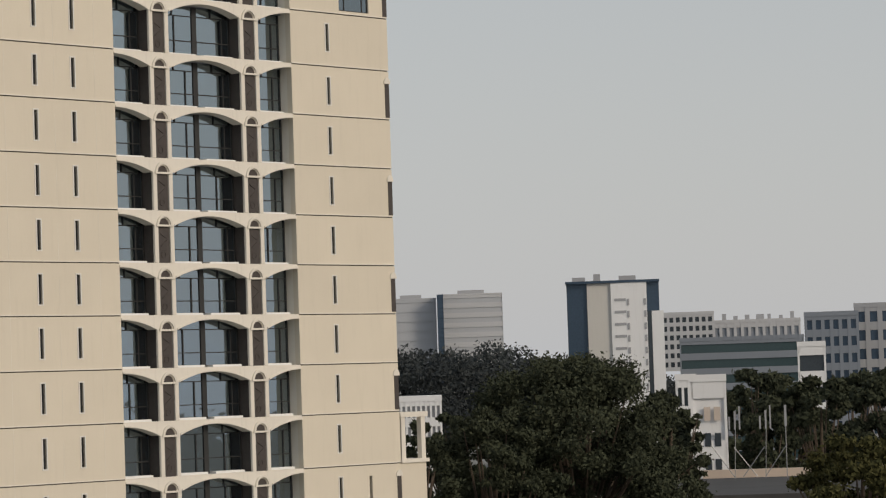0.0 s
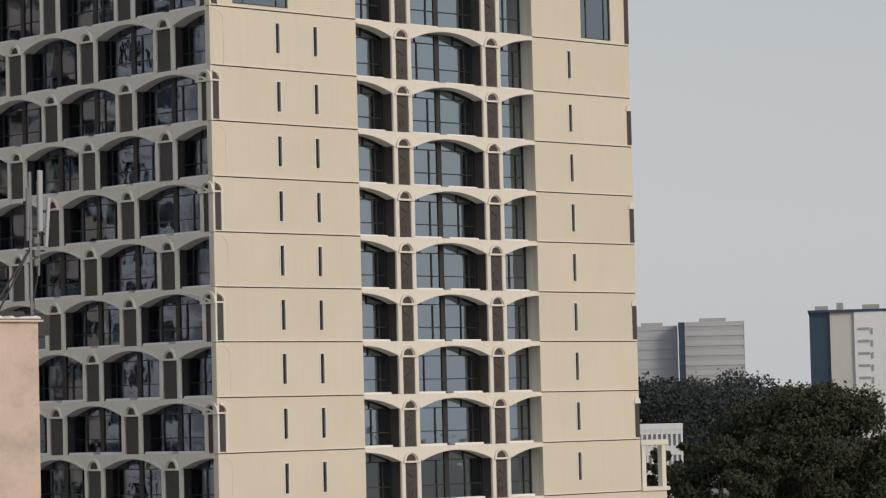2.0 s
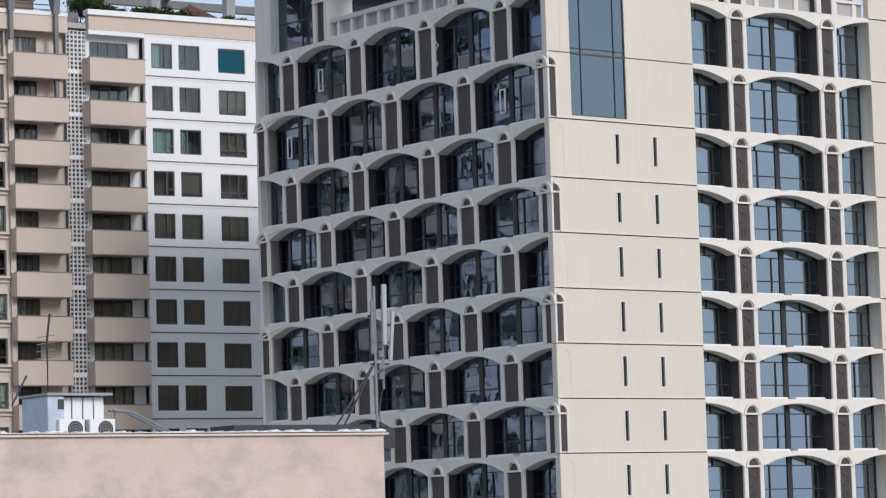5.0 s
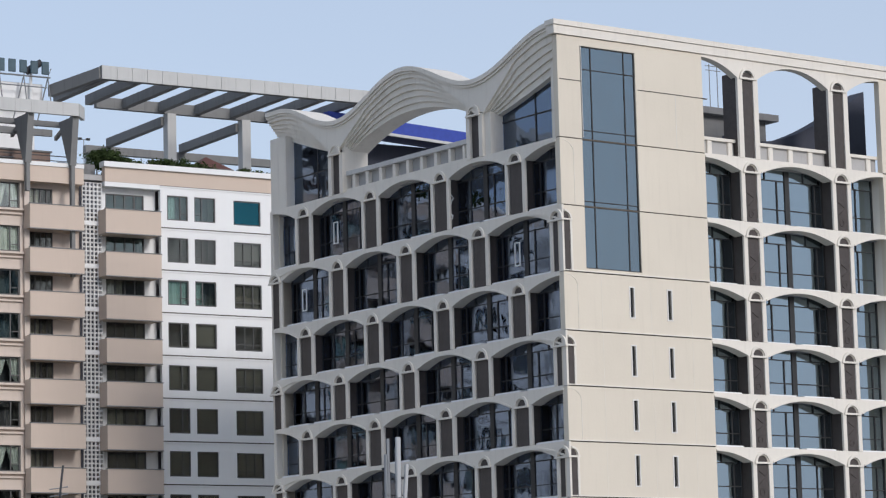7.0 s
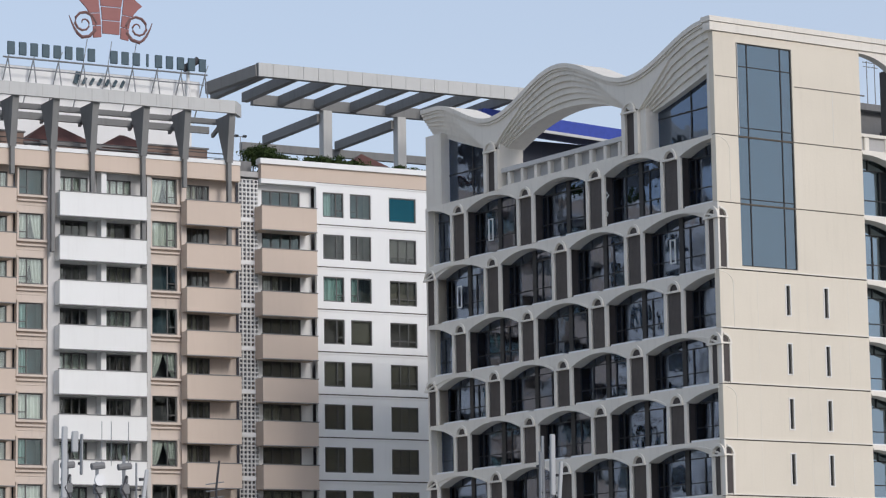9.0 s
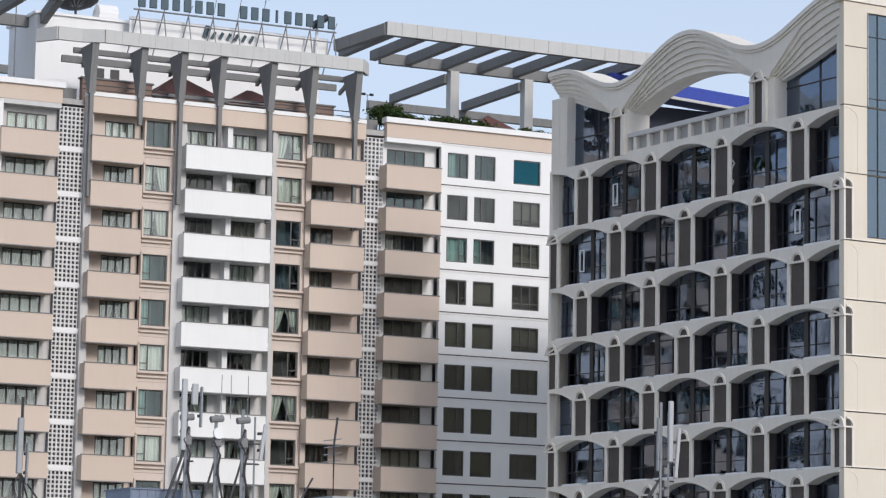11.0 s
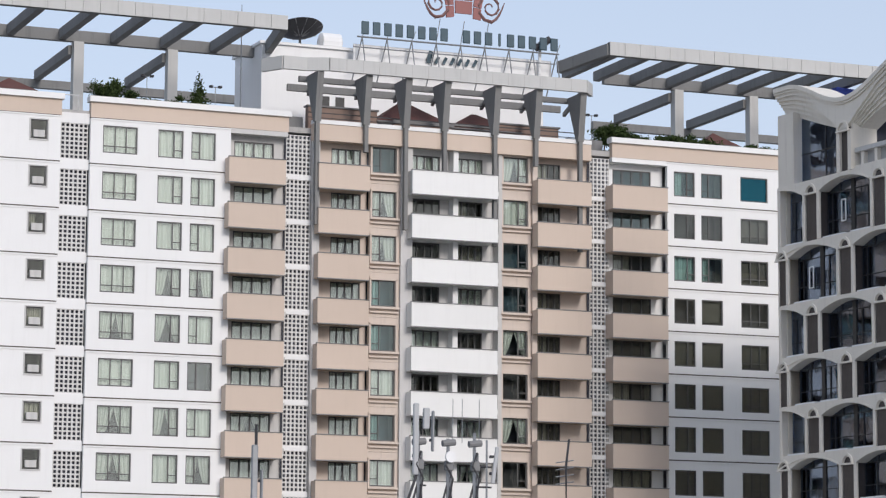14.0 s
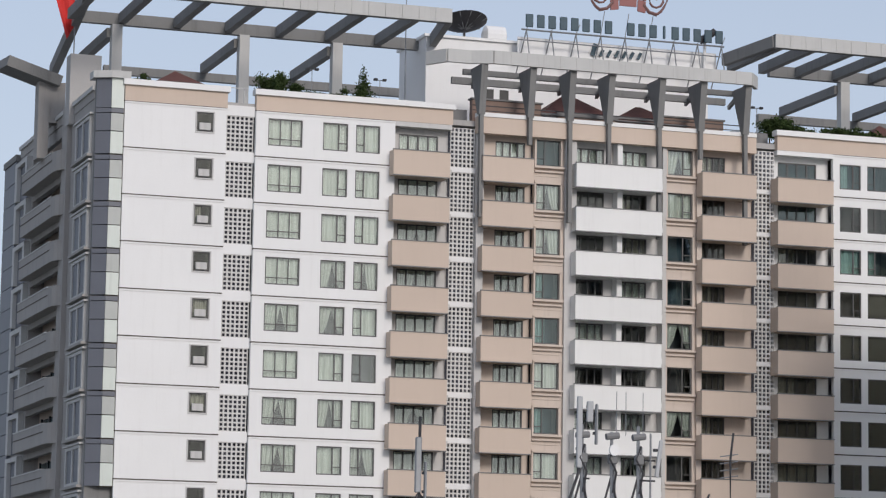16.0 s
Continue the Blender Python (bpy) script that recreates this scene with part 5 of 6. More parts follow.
# ---- pink building in front, with aerials on its roof ----
PKC = (-5.276, 90.0)
pink = thing("pink_house", pose(PKC[0], PKC[1], 0, 0, 0, 35), "pink plastered building with stained walls and a flat roof", "building")
ZP = EYE + 3.14
PX0, PX1 = -34.0, 0.0
mb = MB()
mb.box(-2.85, PX1, 0, 0.3, 0, EYE - 2.3).box(-1.8, PX1, 0, 0.3, EYE - 2.3, EYE - 0.58).box(-3.43, -2.7, 0, 0.3, EYE - 2.3, EYE - 0.58).box(-3.43, PX1, 0, 0.3, EYE - 0.58, EYE + 0.5)
mb.box(PX0, PX1, 0, 0.3, EYE + 0.5, ZP).box(PX0, -2.85, 0, 0.3, 0, EYE - 3.2)
part("front_wall", mb, M_PINK, pink)
part("right_wall", MB().box(-0.3, 0, 0.3, 14, 0, ZP), M_PINK, pink)
part("rear_wall", MB().box(PX0, -0.3, 13.7, 14, 0, ZP), M_PINK, pink)
part("left_wall", MB().box(PX0, PX0 + 0.3, 0.3, 13.7, 0, ZP), M_PINK, pink)
part("recess_wall", MB().box(PX0 + 0.3, -3.43, 1.6, 1.9, EYE - 3.2, EYE + 0.5), M_PINK, pink)
part("recess_end", MB().box(-3.5, -3.43, 0.3, 1.6, EYE - 3.2, EYE + 0.5), M_PINK, pink)
part("recess_floor", MB().box(PX0 + 0.3, -3.43, 0.0, 1.6, EYE - 3.4, EYE - 3.2), M_CONC, pink)
M_PINKP = plaster("pale_pink_plaster", (0.70, 0.58, 0.50), 0.07, 0.9, 0.3, 0.6, 0.2, (0.3, 0.25, 0.22))
for k in range(14):
    x = -3.75 - k * 1.72
    part("pillar", MB().box(x - 0.22, x + 0.22, -0.05, 0.35, EYE - 3.2, EYE + 0.48), M_PINKP, pink, bevel=0.015)
part("lintel", MB().box(PX0, -3.45, -0.05, 0.0, EYE + 0.46, EYE + 0.86), M_PINKP, pink)
# crumbling eave ledge: uneven mortar lumps over a thin slab
rs = np.random.RandomState(5)
part("eave_slab", MB().box(PX0, -2.6, -0.28, 0.0, EYE + 0.86, EYE + 0.91), M_DCONC, pink)
M_DIRT = plaster("flaking_grey_plaster", (0.66, 0.61, 0.56), 0.3, 0.95, 0.6, 3.0, 0.6, (0.035, 0.035, 0.035))
def ridge(x0, x1, y0, y1, z, h, step, mat, gap=0.0):
    """A crumbled mortar ridge with an uneven top."""
    pts, x = [], x0
    while x < x1:
        pts.append((x, z, z + max(0.004, h * (rs.uniform() ** 2.2) - gap)))
        x += step * rs.uniform(0.5, 1.5)
    part("mortar_ridge", MB().strip(pts, y0, y1), mat, pink)


ridge(PX0, -2.62, -0.27, -0.004, EYE + 0.91, 0.16, 0.10, M_PINKP)
ridge(PX0, -2.2, -0.285, -0.15, EYE + 0.905, 0.09, 0.07, M_DIRT)
ridge(PX0, -2.8, -0.295, -0.25, EYE + 0.87, 0.09, 0.16, M_DCONC, 0.03)
# roof edge: thin coping, whitish weathered strip
part("coping", MB().box(PX0, 0.12, -0.12, 0.4, ZP, ZP + 0.06), M_PINKP, pink)
part("coping_shadow_gap", MB().box(PX0, 0.05, -0.05, 0.35, ZP + 0.06, ZP + 0.10), M_DCONC, pink)
ridge(PX0, 0.1, -0.1, 0.34, ZP + 0.10, 0.10, 0.14, M_WHITE)
ridge(PX0, 0.08, -0.115, 0.2, ZP + 0.09, 0.07, 0.09, M_DIRT)
part("roof_slab", MB().box(PX0 + 0.3, -0.3, 0.3, 13.7, ZP - 0.3, ZP + 0.02), M_CONC, pink)
part("tarpaulin", MB().box(-4.6, 0.1, 1.0, 2.5, ZP + 0.02, ZP + 0.36), M_DARKST, pink, "black tarpaulin along the roof edge")
w = part("window", MB().box(-2.7, -2.62, 0.1, 0.2, EYE - 2.3, EYE - 0.58).box(-1.88, -1.8, 0.1, 0.2, EYE - 2.3, EYE - 0.58).box(-2.7, -1.8, 0.1, 0.2, EYE - 0.66, EYE - 0.58).box(-2.28, -2.22, 0.1, 0.2, EYE - 2.3, EYE - 0.58), M_FRAME_B, pink)
part("pane", MB().box(-2.65, -1.85, 0.14, 0.15, EYE - 2.3, EYE - 0.6), WIN_TINT[2], w)
part("surround", MB().box(-2.85, -2.7, -0.04, 0.05, EYE - 2.4, EYE - 0.45).box(-1.8, -1.68, -0.04, 0.05, EYE - 2.4, EYE - 0.45).box(-2.7, -1.8, -0.04, 0.05, EYE - 0.58, EYE - 0.45), M_PINKP, w)
part("room", MB().box(-2.9, -1.6, 0.9, 1.0, EYE - 2.5, EYE - 0.4), M_DARK, w)
part("bracket", MB().box(-6.35, -6.2, 1.5, 1.62, EYE + 0.2, EYE + 0.35), M_DARKST, pink)
part("cable", MB().tube([(-8.7, 1.55, EYE - 0.25), (-8.4, 1.5, EYE - 0.3), (-8.0, 1.55, EYE - 0.35), (-7.9, 1.55, EYE - 0.9)], 0.03, 5), M_DARKST, pink)
for k in range(2):
    x = -6.5 - k * 2.6
    part("condenser", MB().box(x - 0.35, x + 0.35, 0.6, 1.0, EYE - 1.1, EYE - 0.55), M_WHITE, pink, bevel=0.02)

ROOFP = ZP + 0.02
PM = pink.matrix_world


def ac_unit(x, y, z, base=None):
    t = thing("air_conditioner", PM @ pose(x, y, z), "white outdoor air-conditioning unit with a round fan grille", "air conditioner", "roof air conditioners")
    part("body", MB().box(-0.42, 0.42, -0.15, 0.15, 0.05, 0.65), M_WHITE, t, bevel=0.02)
    part("foot", MB().box(-0.35, -0.25, -0.15, 0.15, 0, 0.05), M_DARKST, t)
    part("foot", MB().box(0.25, 0.35, -0.15, 0.15, 0, 0.05), M_DARKST, t)
    g = MB()
    for r in (0.07, 0.15, 0.23):
        g.tube([(0.1 + r * math.cos(a * math.pi / 8), -0.17, 0.35 + r * math.sin(a * math.pi / 8)) for a in range(17)], 0.014, 4)
    fan = part("fan_grille", g, M_DARKST, t)
    part("fan_disc", MB().tube([(0.1, -0.155, 0.35), (0.1, -0.152, 0.35)], 0.25, 16), M_DCONC, fan)


M_PANEL = plaster("grey_white_plastic", (0.42, 0.43, 0.44), 0.08, 0.6, 0.2)


def panel_antenna(parent, x, y, z, h, w=0.2, tilt=0.0, mat=None):
    w = w * 0.75
    p = part("panel_antenna", MB().beam((x, y, z), (x + tilt, y - 0.03, z + h), w, 0.12), mat or M_PANEL, parent, bevel=0.025)
    part("clamp", MB().box(x - 0.05, x + 0.05, y, y + 0.15, z + h * 0.25, z + h * 0.25 + 0.08).box(x - 0.05, x + 0.05, y, y + 0.15, z + h * 0.7, z + h * 0.7 + 0.08), M_DARKST, p)


# guyed aerial at the roof's right end
a1 = thing("antenna_mast", PM @ pose(2.2 - 3.0, 4.0, ROOFP), "steel antenna mast with white panel aerials and stays", "antenna", "roof antenna masts")
a1.matrix_world = PM @ pose(2.25, 4.0, ROOFP)
part("base", MB().box(-3.0, 0.4, -0.4, 0.4, -0.3, 0.35), M_DARKST, a1)
part("pole", MB().tube([(0, 0, 0.2), (0, 0, 4.9)], 0.05), M_STEEL, a1)
part("pole", MB().tube([(0.28, 0, 1.6), (0.28, 0, 4.6)], 0.035), M_STEEL, a1)
for dx in (-1.5, -1.2):
    part("stay", MB().tube([(0, 0, 2.5), (dx, 0.2, 0.3)], 0.035, 5), M_DARKST, a1)
panel_antenna(a1, 0.28, -0.12, 3.0, 1.95, 0.22)
panel_antenna(a1, 0.52, -0.05, 2.5, 1.6, 0.16, 0.12)
panel_antenna(a1, -0.15, -0.05, 2.7, 1.7, 0.10, 0, M_STEEL)
for z in (3.1, 2.4):
    part("crossarm", MB().tube([(-0.2, 0, z), (0.5, 0, z)], 0.03), M_DARKST, a1)
for z in (1.9, 2.2, 2.6):
    part("radio_unit", MB().box(0.05, 0.25, -0.15, 0.05, z, z + 0.22), M_DCONC, a1, bevel=0.02)
part("cable", MB().tube([(0.05, -0.08, 2.4), (0.18, -0.1, 1.6), (0.02, -0.08, 0.9), (0.1, -0.08, 0.3)], 0.025, 5), M_DARKST, a1)

# equipment cabin with air conditioners
hut = thing("equipment_cabin", PM @ pose(-8.5, 4.2, ROOFP), "pale blue-grey sheet-metal equipment cabin with cabinets", "cabin")
M_SHEET = metal("pale_blue_sheet", (0.48, 0.53, 0.60), 0.5, 0.2)
part("body", MB().box(-0.95, -0.4, -0.6, 1.2, 0, 1.35), M_SHEET, hut, bevel=0.02)
part("roof", MB().box(-1.0, 1.15, -0.7, 1.3, 1.36, 1.44), M_STEEL, hut)
part("body", MB().box(-0.4, 1.05, -0.1, 1.2, 0, 1.34), M_FRAME_B, hut)
for k in range(4):
    part("cabinet", MB().box(-0.38 + k * 0.36, -0.06 + k * 0.36, -0.35, -0.1, 0.65 if k else 0.55, 1.32), M_WHITE, hut, bevel=0.015)
part("vent", MB().box(-0.62, -0.42, -0.62, -0.6, 0.95, 1.25), M_DARKST, hut)
ac_unit(-8.75, 3.55, ROOFP)
ac_unit(-7.75, 3.55, ROOFP)
rail = thing("cable_tray", PM @ pose(-7.0, 4.2, ROOFP), "galvanised cable tray sloping down to the roof", "cable tray")
part("tray", MB().tube([(0, 0, 0.95), (0.6, 0, 0.9), (2.0, 0, 0.25), (3.1, 0, 0.12)], 0.045).tube([(0, 0.3, 0.95), (0.6, 0.3, 0.9), (2.0, 0.3, 0.25), (3.1, 0.3, 0.12)], 0.045), M_STEEL, rail)
part("leg", MB().tube([(2.0, 0.1, 0), (2.0, 0.1, 0.25)], 0.03), M_STEEL, rail)
part("leg", MB().tube([(0.1, 0.1, 0), (0.1, 0.1, 0.95)], 0.03), M_STEEL, rail)
whip = thing("antenna_mast", PM @ pose(-9.2, 6.0, ROOFP), "thin whip aerial with a slanting stay", "antenna", "roof antenna masts")
part("pole", MB().tube([(0.9, 0, 0), (0.9, 0, 3.2), (1.0, 0, 4.0)], 0.035), M_DARKST, whip)
part("stay", MB().tube([(-0.3, 0, 1.2), (0.2, 0, 2.1)], 0.03), M_DARKST, whip)
for k in range(4):
    part("element", MB().tube([(0.55, 0, 2.6 + k * 0.22), (1.2, 0.1, 2.7 + k * 0.22)], 0.018, 4), M_STEEL, whip)

# blue-grey container with more units
cont = thing("equipment_container", PM @ pose(-15.5, 4.6, ROOFP), "blue-grey ribbed metal container", "container")
M_CONT = metal("blue_grey_sheet", (0.16, 0.20, 0.27), 0.5, 0.3)
part("body", MB().box(0.0, 2.2, 0, 2.0, 0, 1.45), M_CONT, cont)
for k in range(9):
    part("rib", MB().box(0.03 + k * 0.255, 0.11 + k * 0.255, -0.02, 0.0, 0.05, 1.42), M_CONT, cont)
part("roof", MB().box(-0.04, 2.24, -0.05, 2.05, 1.45, 1.49), M_CONT, cont)
ac_unit(-15.6, 3.9, ROOFP)
ac_unit(-14.6, 3.9, ROOFP)

# tripod tower with dishes and panels
tw = thing("antenna_mast", PM @ pose(-13.2, 4.0, ROOFP), "cluster of steel lattice masts with panel aerials and small dishes", "antenna", "roof antenna masts")
for x, h in ((-0.85, 3.9), (0.1, 3.7), (0.95, 3.9)):
    part("pole", MB().tube([(x, 0, 0), (x, 0, h)], 0.05), M_STEEL, tw)
    part("pole", MB().tube([(x + 0.14, 0.1, 0), (x + 0.14, 0.1, h - 0.6)], 0.04), M_STEEL, tw)
    for k in range(6):
        z = 0.2 + k * 0.5
        part("brace", MB().tube([(x, 0, z), (x + 0.14, 0.1, z + 0.5)], 0.02, 4), M_DARKST, tw)
    for sx in (-1, 1):
        part("stay", MB().tube([(x, 0, 2.4), (x + sx * 0.62, 0.2, 0.0)], 0.035, 5), M_DARKST, tw)
    part("radio_unit", MB().box(x - 0.12, x + 0.14, -0.15, 0.05, 2.75, 3.05), M_DCONC, tw, bevel=0.03)
    part("radio_head", MB().tube([(x - 0.2, -0.05, 3.55), (x + 0.2, -0.05, 3.6)], 0.1, 8), M_DCONC, tw)
    part("cable", MB().tube([(x + 0.05, -0.1, 3.3), (x - 0.12, -0.15, 2.9), (x + 0.1, -0.15, 2.5), (x, -0.1, 1.9)], 0.035, 5), M_DARKST, tw)
part("stay", MB().tube([(-0.9, 0, 2.6), (-1.75, 0.2, 0.0)], 0.045, 5), M_DARKST, tw)
panel_antenna(tw, -0.98, -0.1, 2.6, 2.1, 0.22)
panel_antenna(tw, -0.66, -0.12, 3.95, 0.62, 0.26)
panel_antenna(tw, -0.42, -0.05, 3.3, 1.2, 0.1, 0, M_STEEL)
panel_antenna(tw, 1.5, -0.1, 2.4, 1.1, 0.11, 0.14)
part("pole", MB().tube([(1.35, 0, 1.0), (1.35, 0, 3.7)], 0.03), M_STEEL, tw)
for z in (2.3, 2.9):
    for xa, xb in ((-0.9, -0.6), (0.9, 1.5)):
        part("crossarm", MB().tube([(xa, 0, z), (xb, 0, z)], 0.03), M_DARKST, tw)
part("small_dish", MB().tube([(0.1, -0.25, 3.15), (0.1, -0.17, 3.15), (0.1, -0.1, 3.15)], [0.17, 0.17, 0.08], 14), M_WHITE, tw)
for x in (0.25, 0.55, 1.1):
    part("whip", MB().tube([(x, 0, 3.6), (x, 0, 4.9)], 0.012, 4), M_STEEL, tw)

a2 = thing("antenna_mast", PM @ pose(-19.1, 4.0, ROOFP), "slim antenna mast with a grey panel aerial and stays", "antenna", "roof antenna masts")
part("pole", MB().tube([(0, 0, 0), (0, 0, 3.9)], 0.045), M_DARKST, a2)
panel_antenna(a2, -0.08, -0.1, 1.7, 1.6, 0.24, 0, M_STEEL)
panel_antenna(a2, 0.16, -0.05, 1.4, 1.2, 0.10, 0, M_STEEL)
for dx in (0.55, 0.9):
    part("stay", MB().tube([(0, 0, 1.7), (dx, 0.1, 0.2 if dx < 0.8 else 0.6)], 0.03, 5), M_DARKST, a2)
part("cable", MB().tube([(0, -0.08, 1.8), (-0.22, -0.1, 1.4), (-0.18, -0.1, 1.0), (0, -0.08, 0.8)], 0.025, 5), M_DARKST, a2)

# ---- podium wing beside the tower ----
wing = part("podium_wall", MB().box(WR, 39.3, 0.0, 10.0, 0, EYE - 5.4), M_CREAM, tower)
part("podium_slab", MB().box(WR, 39.5, -0.15, 10.2, EYE - 5.4, EYE - 5.15), M_CREAM2, wing)
fr = MB().box(WR + 0.15, WR + 0.55, 0.0, 0.4, EYE - 5.15, EYE - 2.3).box(38.9, 39.3, 0.0, 0.4, EYE - 5.15, EYE - 2.3).box(WR, 39.5, -0.1, 0.5, EYE - 2.3, EYE - 1.95).box(38.9, 39.3, 5.0, 5.4, EYE - 5.15, EYE - 2.3).box(38.95, 39.4, 0.5, 5.4, EYE - 2.3, EYE - 1.95)
part("terrace_frame", fr, M_CREAM2, tower)
part("terrace_back", MB().box(WR, 38.9, 3.0, 3.2, EYE - 5.15, EYE - 2.3), M_CREAM2, tower)
t = thing("air_conditioner", tower.matrix_world @ pose(37.9, 1.2, EYE - 5.15), "white outdoor air-conditioning unit on a terrace", "air conditioner")
part("body", MB().box(-0.5, 0.5, -0.2, 0.2, 0, 0.9), M_WHITE, t, bevel=0.03)
part("fan_grille", MB().tube([(0, -0.22, 0.45), (0, -0.205, 0.45)], 0.3, 14), M_DARKST, t)
part("slit_window", MB().box(39.301, 39.36, 0.6, 1.0, EYE - 8.2, EYE - 6.2), M_BROWN, tower)


# ---- distance ----
def polar(az, d, z=0.0):
    return (d * math.sin(radians(az)), d * math.cos(radians(az)), z)


def far_block(name, az0, az1, d, top, depth, label, wall, glassm, floors, cols, turn=0.0, strip=False, base=0.0):
    """A distant building facing the camera: wall body, roof edge and a grid of recessed windows."""
    azc = (az0 + az1) / 2
    w = d * 2 * math.tan(radians((az1 - az0) / 2))
    t = thing(name, pose(*polar(azc, d), 0, 0, -azc + turn), label, "building")
    h = top - base
    fh = h / floors
    body = part("wall", MB().box(-w / 2, w / 2, 0.3, depth, base, top), glassm, t)
    for f in range(floors + 1):
        z = base + f * fh
        part("floor_band", MB().box(-w / 2, w / 2, 0.0, 0.3, max(z - fh * (0.28 if strip else 0.22), 0.0), min(z + fh * 0.22, top)), wall, t)
    if cols:
        for c in range(cols + 1):
            x = -w / 2 + w * c / cols
            part("pier", MB().box(max(x - w / cols * 0.2, -w / 2), min(x + w / cols * 0.2, w / 2), -0.05, 0.3, base, top), wall, t)
    for x in (-w / 2, w / 2):
        part("side_wall", MB().box(x - 0.15, x + 0.15, 0, depth, base, top), wall, t)
    part("roof", MB().box(-w / 2 - 0.2, w / 2 + 0.2, -0.1, depth + 0.2, top, top + 0.8), wall, t)
    return t, w


def el(d, e):
    return EYE + d * math.tan(radians(e))


M_FWHITE = plaster("far_white_wall", (0.80, 0.81, 0.82), 0.05, 0.85, 0.1, 0.05)
M_FGREY = plaster("far_grey_wall", (0.36, 0.37, 0.39), 0.08, 0.85, 0.15, 0.05)
M_FGREY2 = plaster("far_blue_grey_wall", (0.22, 0.25, 0.29), 0.08, 0.85, 0.1, 0.05)
# distance haze is put into these two colours: paler, with little contrast between them
M_FHAZE = plaster("far_grey_wall_hazed", (0.50, 0.51, 0.53), 0.06, 0.85, 0.1, 0.05)
M_FHAZE2 = plaster("far_blue_wall_hazed", (0.43, 0.45, 0.48), 0.06, 0.85, 0.1, 0.05)
M_FSTONE = plaster("far_stone_wall", (0.60, 0.585, 0.55), 0.06, 0.85, 0.1, 0.05)
M_FGLASS = metal("far_blue_glass", (0.05, 0.085, 0.13), 0.2, 0.3)
M_FDARK = metal("far_dark_glass", (0.06, 0.075, 0.09), 0.25, 0.3)
M_FTEAL = metal("far_teal_glass", (0.06, 0.10, 0.11), 0.2, 0.3)

# slim white office tower with blue glass edges
D1 = 600
azc = 12.3
tw1 = thing("office_tower", pose(*polar(azc, D1), 0, 0, -azc), "white office tower with blue glass edges", "building")
k = D1 * math.radians(0.010913)
x = lambda px: (px - 1080) * k
ztop = el(D1, 1.80)
part("wall", MB().box(x(1038), x(1080), 0.0, 16, 0, ztop), M_FSTONE, tw1)
part("wall", MB().box(x(1080), x(1143), -0.5, 16, 0, ztop), M_FWHITE, tw1)
part("glass_edge", MB().box(x(1002), x(1038), 0.6, 16, 0, ztop), M_FGLASS, tw1)
part("glass_edge", MB().box(x(1143), x(1165), 0.6, 14, 0, ztop), M_FGLASS, tw1)
part("stair_wall", MB().box(x(1151), x(1172), -0.2, 12, 0, el(D1, 1.24)), M_FWHITE, tw1)
part("stair_slot", MB().box(x(1143), x(1150), -0.3, 0.0, 0, el(D1, 1.24)), M_FDARK, tw1)
part("roof_edge", MB().box(x(1000), x(1166), -0.7, 16.2, ztop, ztop + 0.5), M_FGLASS, tw1)
for i in range(11):
    z = ztop - 3.2 - i * 2.45
    part("slot_window", MB().box(x(1086), x(1106), -0.62, -0.5, z - 0.5, z), M_FGREY, tw1)
    for pxx in (1108, 1138):
        part("small_window", MB().box(x(pxx), x(pxx + 4), -0.62, -0.5, z - 1.4, z - 0.1), M_FGREY, tw1)
for a, b, h in ((1012, 1035, 0.9), (1050, 1062, 1.5), (1095, 1125, 1.0)):
    part("roof_plant", MB().box(x(a), x(b), 3, 8, ztop + 0.5, ztop + 0.5 + h), M_FGREY, tw1)

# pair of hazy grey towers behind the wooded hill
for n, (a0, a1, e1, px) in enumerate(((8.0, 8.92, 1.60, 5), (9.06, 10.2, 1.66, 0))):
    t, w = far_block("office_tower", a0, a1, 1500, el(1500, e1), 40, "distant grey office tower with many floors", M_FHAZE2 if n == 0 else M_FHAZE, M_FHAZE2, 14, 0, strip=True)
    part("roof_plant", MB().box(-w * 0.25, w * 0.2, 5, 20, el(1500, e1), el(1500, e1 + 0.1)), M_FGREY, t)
t, w = far_block("office_tower", 8.95, 9.06, 1490, el(1490, 1.66), 30, "distant slim blue glass tower", M_FGLASS, M_FGLASS, 14, 0)

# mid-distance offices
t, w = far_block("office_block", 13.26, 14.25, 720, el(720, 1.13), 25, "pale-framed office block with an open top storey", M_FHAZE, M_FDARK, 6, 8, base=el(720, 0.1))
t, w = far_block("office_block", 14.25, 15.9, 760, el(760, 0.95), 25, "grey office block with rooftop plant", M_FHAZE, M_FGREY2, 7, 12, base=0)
for k2 in range(7):
    h = rnd.uniform(1.0, 4.5)
    part("roof_plant", MB().box(-w * 0.4 + k2 * 2.9, -w * 0.4 + k2 * 2.9 + rnd.uniform(0.6, 2.4), 2, 6, el(760, 0.95), el(760, 0.95) + h * 0.6), M_FGREY, t)
t, w = far_block("office_block", 13.6, 15.95, 640, el(640, 0.62), 25, "long office block with teal glass bands", M_FGREY2, M_FTEAL, 10, 0, base=0)
t, w = far_block("office_block", 16.0, 17.0, 520, el(520, 1.02), 20, "dark glass office block with grey frame", M_FGREY2, M_FGLASS, 12, 6)
t, w = far_block("office_block", 16.95, 18.6, 540, el(540, 1.16), 20, "grey office block with dark blue glazing", M_FGREY, M_FGLASS, 11, 7)
t, w = far_block("office_block", 15.85, 16.35, 470, el(470, 0.45), 15, "white banded low office block", M_FWHITE, M_FDARK, 6, 0, strip=True)
